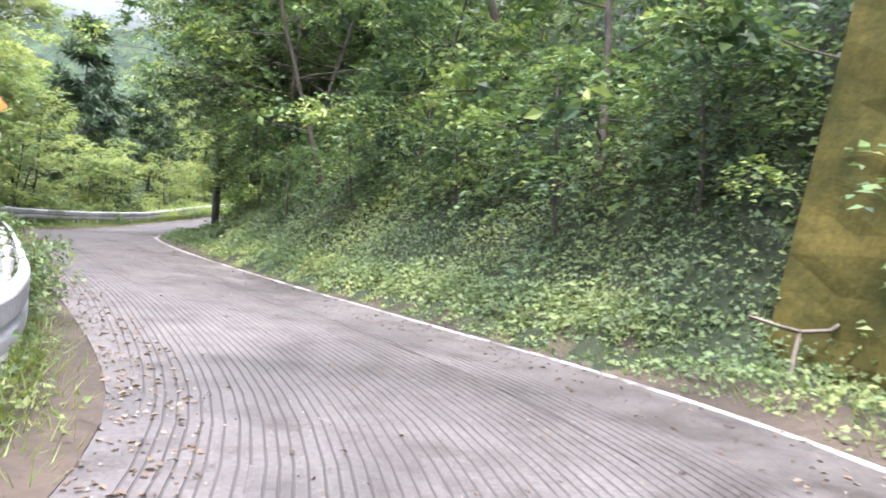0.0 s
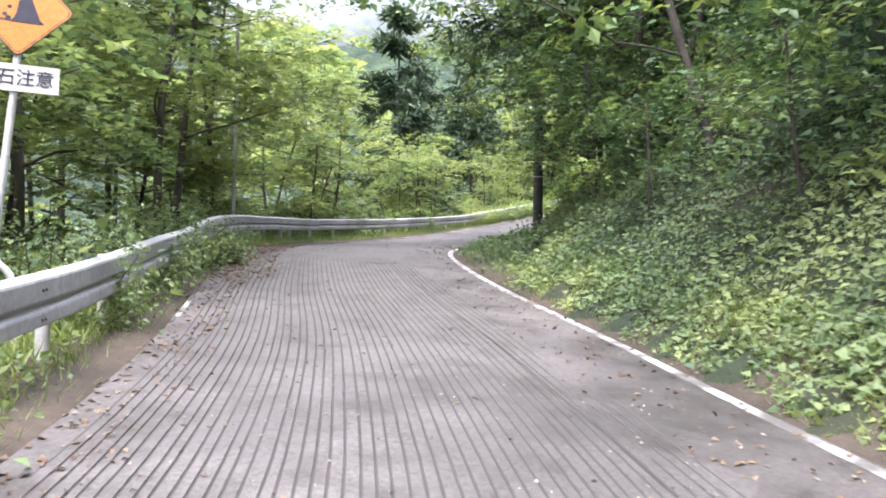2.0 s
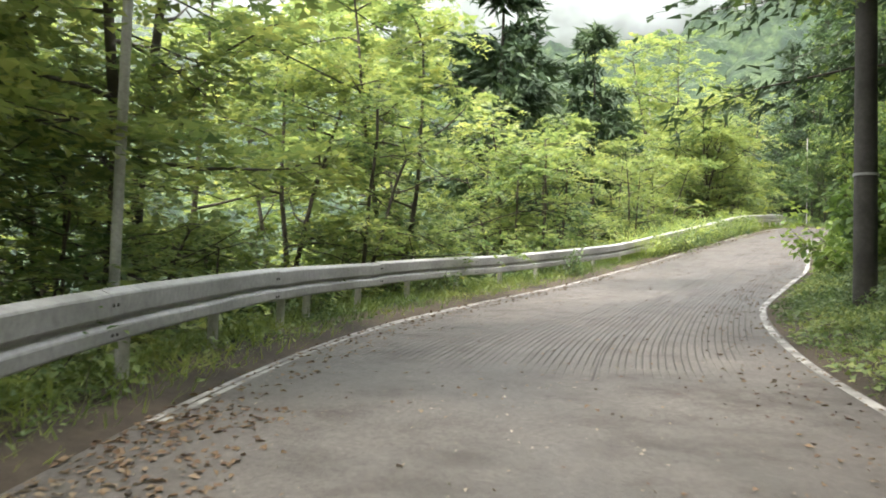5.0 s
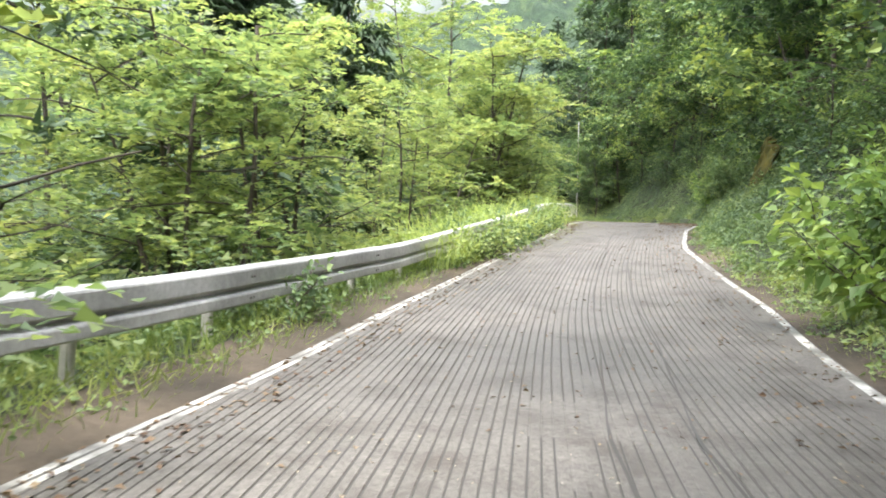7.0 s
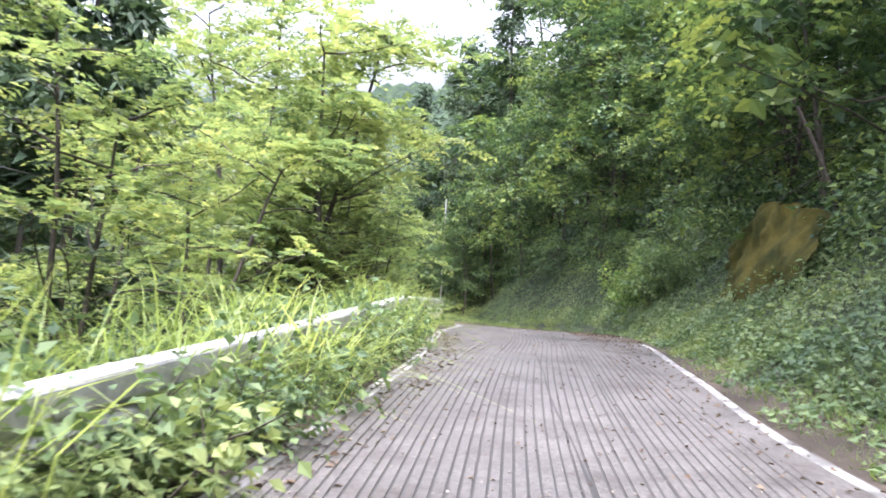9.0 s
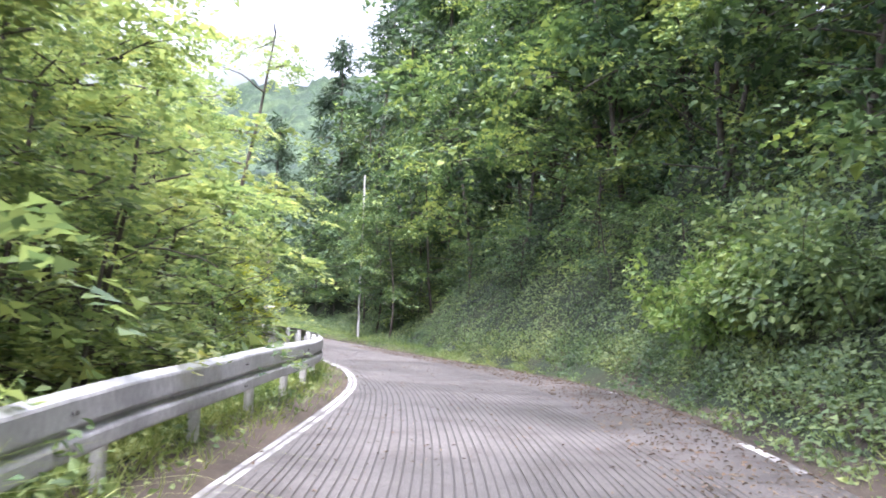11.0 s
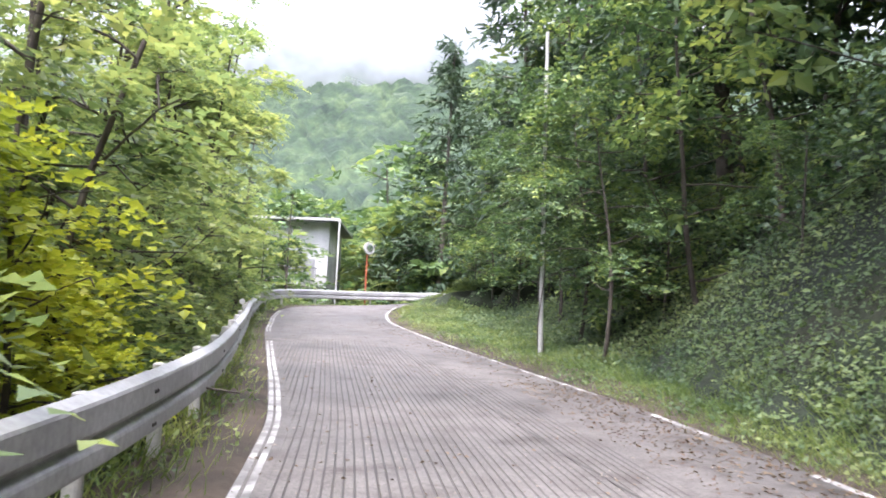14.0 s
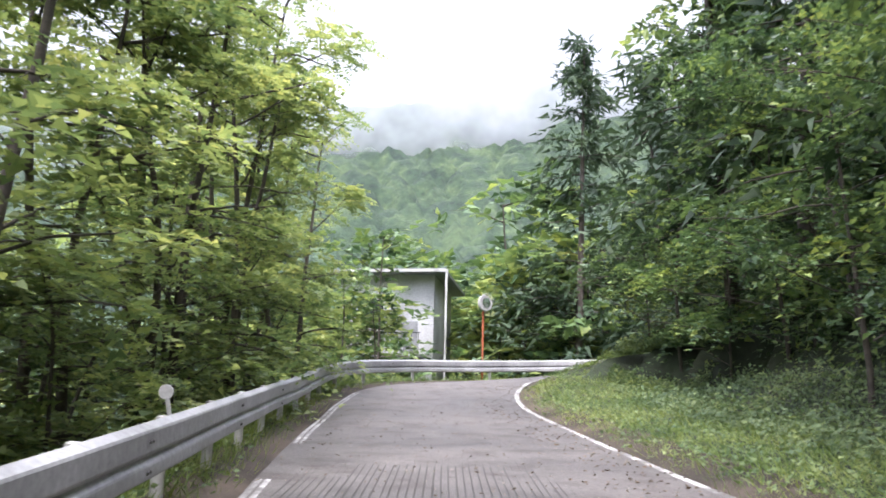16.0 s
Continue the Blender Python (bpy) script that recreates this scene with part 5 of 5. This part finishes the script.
def blades(name, s, d, seed, height, width, bend, mat, label):
    rng = np.random.default_rng(seed)
    n = len(s)
    p = spot(s, d)
    p[:, 2] = lie(p[:, 0], p[:, 1]) - 0.03
    v, f = blade_arrays(p, rng.normal(0, 1, (n, 3)) * [1, 1, 0], height * rng.uniform(0.45, 1.2, n), width * rng.uniform(0.7, 1.3, n), bend * rng.uniform(0.2, 1.2, n))
    tagged(part(name, mesh_of(name, v, f, mat)), label, "grass", kind="stuff")


def tall_grass():
    rng = np.random.default_rng(261)
    n, per = 210, 24
    tufts = np.r_[rng.uniform(67.3, 84, 165), rng.uniform(67.5, 74, 45)]
    ahead = np.where(rng.uniform(0, 1, n) < 0.12, rng.uniform(-0.35, -0.1, n), rng.uniform(0.1, 1.7, n))
    s = np.repeat(tufts, per) + rng.normal(0, 0.1, n * per)
    d = np.repeat(rail_off(tufts) + ahead, per) + rng.normal(0, 0.09, n * per)
    blades("tall_grass", s, d, 263, 1.4, 0.007, 1.5, PALE_GRASS, "tall arching grass overgrowing the guard rail")


def cover():
    def verge(s):
        return np.interp(s, *np.array(VERGE).T)

    def bank(s, u):
        return right_edge(s) - 0.3 - verge(s) * 0.55 - u ** 1.1 * 3.0

    def foot(s, u):
        return right_edge(s) - 0.08 - u ** 1.1 * np.maximum(1.0, verge(s) + 0.6)

    def hill(s, u):
        return right_edge(s) - verge(s) - 3.2 - u * 11

    def shoulder(s, u):
        return left_edge(s) + 0.1 + u ** 0.8 * (rail_off(s) - left_edge(s) + 0.8)

    def slope(s, u):
        return rail_off(s) + 0.5 + u * 9

    for k, (a, b, n) in enumerate(((12, 40, 17000), (40, 70, 14000), (70, 100, 17000), (100, 146, 19000))):
        scatter("bank_ivy", a, b, bank, int(n * 2.7), 200 + k, 0.07, IVY, "dense green creeper covering the roadside bank", "creeper", 0.42, (0.0, 0.42), 0.25, plain=True)
        scatter("bank_herbs", a, b, bank, n // 4, 210 + k, 0.11, HERB, "leafy herbs among the creeper on the bank", "herbs", 0.26, (0.15, 0.7), 0.5)
        scatter("verge_herbs", a, b, foot, 26000 if a == 40 else 18000, 215 + k, 0.075, HERB, "small bright herbs at the foot of the bank", "herbs", 0.36, (0.0, 0.26), 0.4, plain=True)
        scatter("verge_grass", a, b, foot, 12000, 220 + k, 0.17, GRASS, "short grass at the foot of the bank", "grass", 0.03, (0.0, 0.04), 1.2, plain=True)
        scatter("hillside_undergrowth", a, min(b, 124), hill, 9000, 230 + k, 0.26, HILL_LEAF, "dark undergrowth beneath the hillside trees", "undergrowth", 0.3, (0.0, 0.8), 0.3, plain=True)
        scatter("shoulder_grass", a, b, shoulder, 14000, 240 + k, 0.25, GRASS, "grass and weeds along the guard rail posts", "grass", 0.03, (0.0, 0.04), 1.1, plain=True)
        scatter("shoulder_weeds", a, b, shoulder, 5500, 245 + k, 0.07, HERB, "small weeds along the guard rail posts", "weeds", 0.36, (0.0, 0.28), 0.3)
        scatter("slope_undergrowth", a, b, slope, 12000, 250 + k, 0.24, LOCUST, "leafy undergrowth falling away below the guard rail", "undergrowth", 0.28, (0.0, 1.0), 0.3, plain=True)
    for k, (a, b) in enumerate(((19.8, 45), (58, 85), (85, 112), (112, 134))):
        scatter("hanging_creeper", a, b, lambda s, u: right_edge(s) - verge(s) - 1.9 - u * 3.4, 13000, 270 + k, 0.17, HILL_LEAF, "creepers hanging in curtains over the upper bank", "creeper", 0.3, (0.0, 2.0), 0.1, plain=True)
    scatter("verge_grass", 100, 136, lambda s, u: right_edge(s) + 0.02 - u * (verge(s) + 0.3), 26000, 226, 0.2, GRASS, "long grass on the wide verge", "grass", 0.028, (0.0, 0.05), 1.2, plain=True)
    # tall grass that leans over the rail
    tall_grass()
    scatter("verge_weeds", 68, 85, lambda s, u: left_edge(s) + 0.12 + u * 0.9, 11000, 262, 0.095, HERB, "leafy weeds hiding the guard rail", "weeds", 0.34, (0.0, 0.85), 0.3)
    scatter("verge_weeds", 67, 86, lambda s, u: rail_off(s) + 0.2 + u * 1.6, 9000, 264, 0.11, HERB, "leafy weeds behind the guard rail", "weeds", 0.34, (0.2, 0.95), 0.3)


def far_woods():
    """The closed canopy of the woods on the mountains, tree by tree too far to count."""
    a = np.linspace(0.4, 2.8, 340)
    r = 72 * np.exp(np.linspace(0, math.log(620 / 72), 130))
    aa, rr = np.meshgrid(a, r)
    aa = aa + 0.003 * np.sin(rr * 3.1)
    x, y = -20 + rr * np.cos(aa), 60 + rr * np.sin(aa)

    def crowns(cell, seed):
        best = np.zeros_like(x)
        gx, gy = np.floor(x / cell), np.floor(y / cell)
        for ox in (-1, 0, 1):
            for oy in (-1, 0, 1):
                cx, cy = gx + ox, gy + oy
                hash_ = np.sin(cx * 127.1 + cy * 311.7 + seed) * 4375.85
                h1 = hash_ - np.floor(hash_)
                h2 = h1 * 7.31 - np.floor(h1 * 7.31)
                px, py = (cx + 0.2 + 0.6 * h1) * cell, (cy + 0.2 + 0.6 * h2) * cell
                w = cell * (0.5 + 0.35 * h2)
                best = np.maximum(best, (0.6 + 0.6 * h1) * np.sqrt(np.clip(1 - ((x - px) ** 2 + (y - py) ** 2) / w**2, 0, 1)))
        return best

    rise = 8.0 * crowns(9.0, 0.0) + 3.0 * crowns(4.2, 9.0) + 0.8 * bump(x, y, 1.1)
    s, d, _ = along(x, y)
    clear = np.clip((np.abs(d) - 34) / 8, 0, 1).reshape(x.shape)
    z = lie(x, y) + np.where(clear > 0, rise * clear + 2.0 * clear, -3.0)
    n, k = x.shape
    i = np.arange(n - 1)[:, None] * k + np.arange(k - 1)[None]
    f = np.stack([i, i + 1, i + k + 1, i + k], -1).reshape(-1, 4)
    tagged(part("far_woods", mesh_of("far_woods", np.stack([x, y, z], -1).reshape(-1, 3), f, FAR_WOOD, smooth=True)), "hazy closed woods covering the mountains around", "woods", kind="stuff")


def far_wood_material():
    m, t, b, o = material("far_canopy")
    n1, n2 = noise_node(t, 0.14, 5, 0.65), noise_node(t, 0.7, 6, 0.7)
    c1 = ramp(t, n1.outputs[0], [(0.36, (0.012, 0.03, 0.02)), (0.5, (0.03, 0.058, 0.03)), (0.64, (0.065, 0.1, 0.045))])
    c2 = ramp(t, n2.outputs[0], [(0.3, (0.45, 0.5, 0.5)), (0.7, (1.3, 1.3, 1.2))])
    c = mixed(t, 0.9, c1.outputs[0], c2.outputs[0], "MULTIPLY")
    t.links.new(c.outputs[2], b.inputs["Base Color"])
    b.inputs["Roughness"].default_value = 0.9
    relief(t, b, n2.outputs[0], 1.0, 0.9)
    return m


def mist_material():
    """Thin cloud: white, lit by the sky, torn at its lower edge."""
    m, t, b, o = material("low_cloud")
    c = t.nodes.new("ShaderNodeTexCoord")
    xyz = t.nodes.new("ShaderNodeSeparateXYZ")
    t.links.new(c.outputs["Generated"], xyz.inputs[0])
    n = noise_node(t, 0.012, 5, 0.6)
    add = t.nodes.new("ShaderNodeMath")
    add.operation = "MULTIPLY_ADD"
    t.links.new(n.outputs[0], add.inputs[0])
    add.inputs[1].default_value = 0.55
    t.links.new(xyz.outputs["Z"], add.inputs[2])
    fade = ramp(t, add.outputs[0], [(0.34, (0.0, 0.0, 0.0)), (0.46, (0.25, 0.25, 0.25)), (0.6, (0.95, 0.95, 0.95)), (1.0, (1, 1, 1))])
    di, tl, tp = t.nodes.new("ShaderNodeBsdfDiffuse"), t.nodes.new("ShaderNodeBsdfTranslucent"), t.nodes.new("ShaderNodeBsdfTransparent")
    di.inputs[0].default_value = tl.inputs[0].default_value = (0.6, 0.61, 0.63, 1)
    half = t.nodes.new("ShaderNodeMixShader")
    t.links.new(di.outputs[0], half.inputs[1])
    t.links.new(tl.outputs[0], half.inputs[2])
    mx = t.nodes.new("ShaderNodeMixShader")
    t.links.new(fade.outputs[0], mx.inputs[0])
    t.links.new(tp.outputs[0], mx.inputs[1])
    t.links.new(half.outputs[0], mx.inputs[2])
    t.links.new(mx.outputs[0], o.inputs[0])
    return m


def cloud_bank():
    """The cloud that lies on the mountains and hides their tops."""
    a = np.linspace(0.1, 3.1, 90)
    h = np.linspace(70, 230, 12)
    aa, hh = np.meshgrid(a, h)
    rad = 330 + 12 * np.sin(aa * 9) - 0.35 * (hh - 70)
    v = np.stack([-20 + rad * np.cos(aa), 60 + rad * np.sin(aa), hh], -1)
    n, k = aa.shape
    i = np.arange(n - 1)[:, None] * k + np.arange(k - 1)[None]
    f = np.stack([i, i + 1, i + k + 1, i + k], -1).reshape(-1, 4)
    tagged(part("cloud_bank", mesh_of("cloud_bank", v.reshape(-1, 3), f, mist_material(), smooth=True)), "low grey-white cloud lying on the mountain tops", "cloud", kind="structure")


FAR_WOOD = far_wood_material()


def litter():
    """Dry leaves and twigs on the pavement, thickest along its edges."""
    rng = np.random.default_rng(31)

    def strew(name, count, s0, s1, d_of, size, label, mat=DRY_LEAF):
        s = rng.uniform(s0, s1, count)
        d = d_of(s, rng.uniform(0, 1, count))
        p = spot(s, d, 0.006 - 0.012 * (d / 3) ** 2)
        out_ = (d > left_edge(s)) | (d < right_edge(s))
        p[:, 2] = np.where(out_, lie(p[:, 0], p[:, 1]) + 0.012, p[:, 2])
        v, f = leaf_arrays(p, rng.normal(0, 1, (count, 3)) * [1, 1, 0.12], np.array([0, 0, 1.0]) + rng.normal(0, 0.22, (count, 3)), size * rng.uniform(0.5, 1.4, count), 0.33, 0.1)
        v[:, 2] += 0.004
        tagged(part(name, mesh_of(name, v, f, mat)), label, "leaf litter", kind="stuff")

    strew("fallen_leaves", 3600, 12, 140, lambda s, u: right_edge(s) + u * (left_edge(s) - right_edge(s)), 0.046, "scattered dry leaves on the concrete road")
    strew("leaf_fragments", 7000, 12, 138, lambda s, u: right_edge(s) + u * (left_edge(s) - right_edge(s)), 0.026, "pale dry leaf fragments strewn over the road", PALE_LEAF)
    strew("fallen_leaves", 5200, 12, 136, lambda s, u: right_edge(s) - 0.25 + u ** 2 * 1.3, 0.055, "brown leaf litter along the foot of the bank")
    strew("fallen_leaves", 8000, 14, 85, lambda s, u: left_edge(s) + 0.45 - u ** 2 * 1.1, 0.06, "brown leaf litter along the guard rail")
    strew("fallen_leaves", 3000, 36, 45, lambda s, u: left_edge(s) + 0.4 - u ** 1.8 * 1.4, 0.06, "reddish leaf litter drifted beside the guard rail")
    strew("fallen_leaves", 6800, 85, 113, lambda s, u: right_edge(s) - 0.25 + u ** 1.7 * 1.7, 0.045, "brown leaf litter drifted against the bank")


def earth_face(s0, s1, low, high, back_off, crest, label):
    """A bare ochre scar in the bank."""
    u, w = np.meshgrid(np.linspace(0, 1, 30), np.linspace(0, 1, 26))
    s = s0 + (s1 - s0) * u
    h = low + (0.6 + high * np.clip(1 - np.abs(u - crest) / 0.75, 0, 1) ** 0.4) * w
    d = right_edge(s) - back_off - 0.9 * w - 0.5 * np.abs(u - crest) ** 1.5
    p = spot(s, d, h)
    p += (0.16 * bump(p[..., 0] + p[..., 2], p[..., 1], 0.5)[..., None] + 0.07 * bump(p[..., 1] * 2, p[..., 2] * 2, 0.3)[..., None]) * np.array([1, 0.2, 0.3])
    n, k = u.shape
    i = np.arange(n - 1)[:, None] * k + np.arange(k - 1)[None]
    f = np.stack([i + 1, i, i + k, i + k + 1], -1).reshape(-1, 4)
    back_ = p + np.array([2.5, 0, -0.3])
    v = np.concatenate([p.reshape(-1, 3), back_.reshape(-1, 3)])
    me = mesh_of("earth_scar", v, np.concatenate([f, f[:, ::-1] + n * k]), EARTH, smooth=True)
    tagged(part("earth_scar", me), label, "earth bank", kind="structure")


earth_face(79.8, 88.2, 0.3, 2.3, 1.45, 0.45, "bare ochre earth scar in the green bank")


def retaining_wall(s0, s1, d0, batter, height, thick):
    """A mossy concrete wall whose face leans back from the road; it ends in a straight sloping edge."""
    ss, hh = np.linspace(s0, s1, 44), np.linspace(-0.5, height, 34)
    sg, hg = np.meshgrid(ss, hh)
    rough = 0.05 * bump(sg * 2, hg * 2, 0.7) + 0.025 * bump(sg * 5, hg * 5, 0.5, 2.0)
    rough = rough * np.clip((s1 - sg) / 0.4, 0, 1)
    f0 = spot(sg, d0 - batter * np.maximum(hg, 0) + rough, hg)
    b0 = spot(sg, d0 - batter * np.maximum(hg, 0) - thick, hg)
    n, k = sg.shape
    i = np.arange(n - 1)[:, None] * k + np.arange(k - 1)[None]
    f = np.stack([i, i + 1, i + k + 1, i + k], -1).reshape(-1, 4)
    q = np.arange(n - 1) * k
    m = n * k
    far = np.stack([q + k - 1, q + k - 1 + m, q + 2 * k - 1 + m, q + 2 * k - 1], 1)
    near = np.stack([q, q + k, q + k + m, q + m], 1)
    j = np.arange(k - 1) + (n - 1) * k
    over = np.stack([j, j + 1, j + 1 + m, j + m], 1)
    v = np.concatenate([f0.reshape(-1, 3), b0.reshape(-1, 3)])
    me = mesh_of("retaining_wall", v, np.concatenate([f, f[:, ::-1] + m, far, near, over]), MOSSY, smooth=False)
    tagged(part("retaining_wall", me), "mossy ochre concrete retaining wall with a sloping face", "retaining wall", kind="structure")


def dead_branch(s, d):
    x, y, z = spot(s, d)
    g = float(lie(x, y))
    root = thing("dead_branch", Matrix.Translation((x, y, g)), "forked dead branch leaning on the mossy wall", "branch")
    paths = [(np.array([(0, 0, -0.05), (0.06, 0.02, 0.22), (0.12, 0.03, 0.5)]), np.linspace(0.035, 0.022, 3)),
             (np.array([(-0.42, -0.05, 0.62), (-0.1, 0.0, 0.53), (0.12, 0.03, 0.48), (0.42, 0.05, 0.5), (0.55, 0.06, 0.58)]), np.linspace(0.02, 0.03, 5))]
    for path in paths:
        part("limb", mesh_of("limb", *tubes([path], 8), DRY_WOOD, smooth=True), parent=root)


retaining_wall(6.0, 19.5, -5.0, 0.3, 6.5, 0.9)
dead_branch(18.9, -4.75)
locust_stand()
valley_wood()
hill_wood()
cedars()
bend_wood()
bushes()
pole_vine(117.2, -4.2, 1.9, 6.6, 131)
cover()
far_woods()
cloud_bank()
litter()
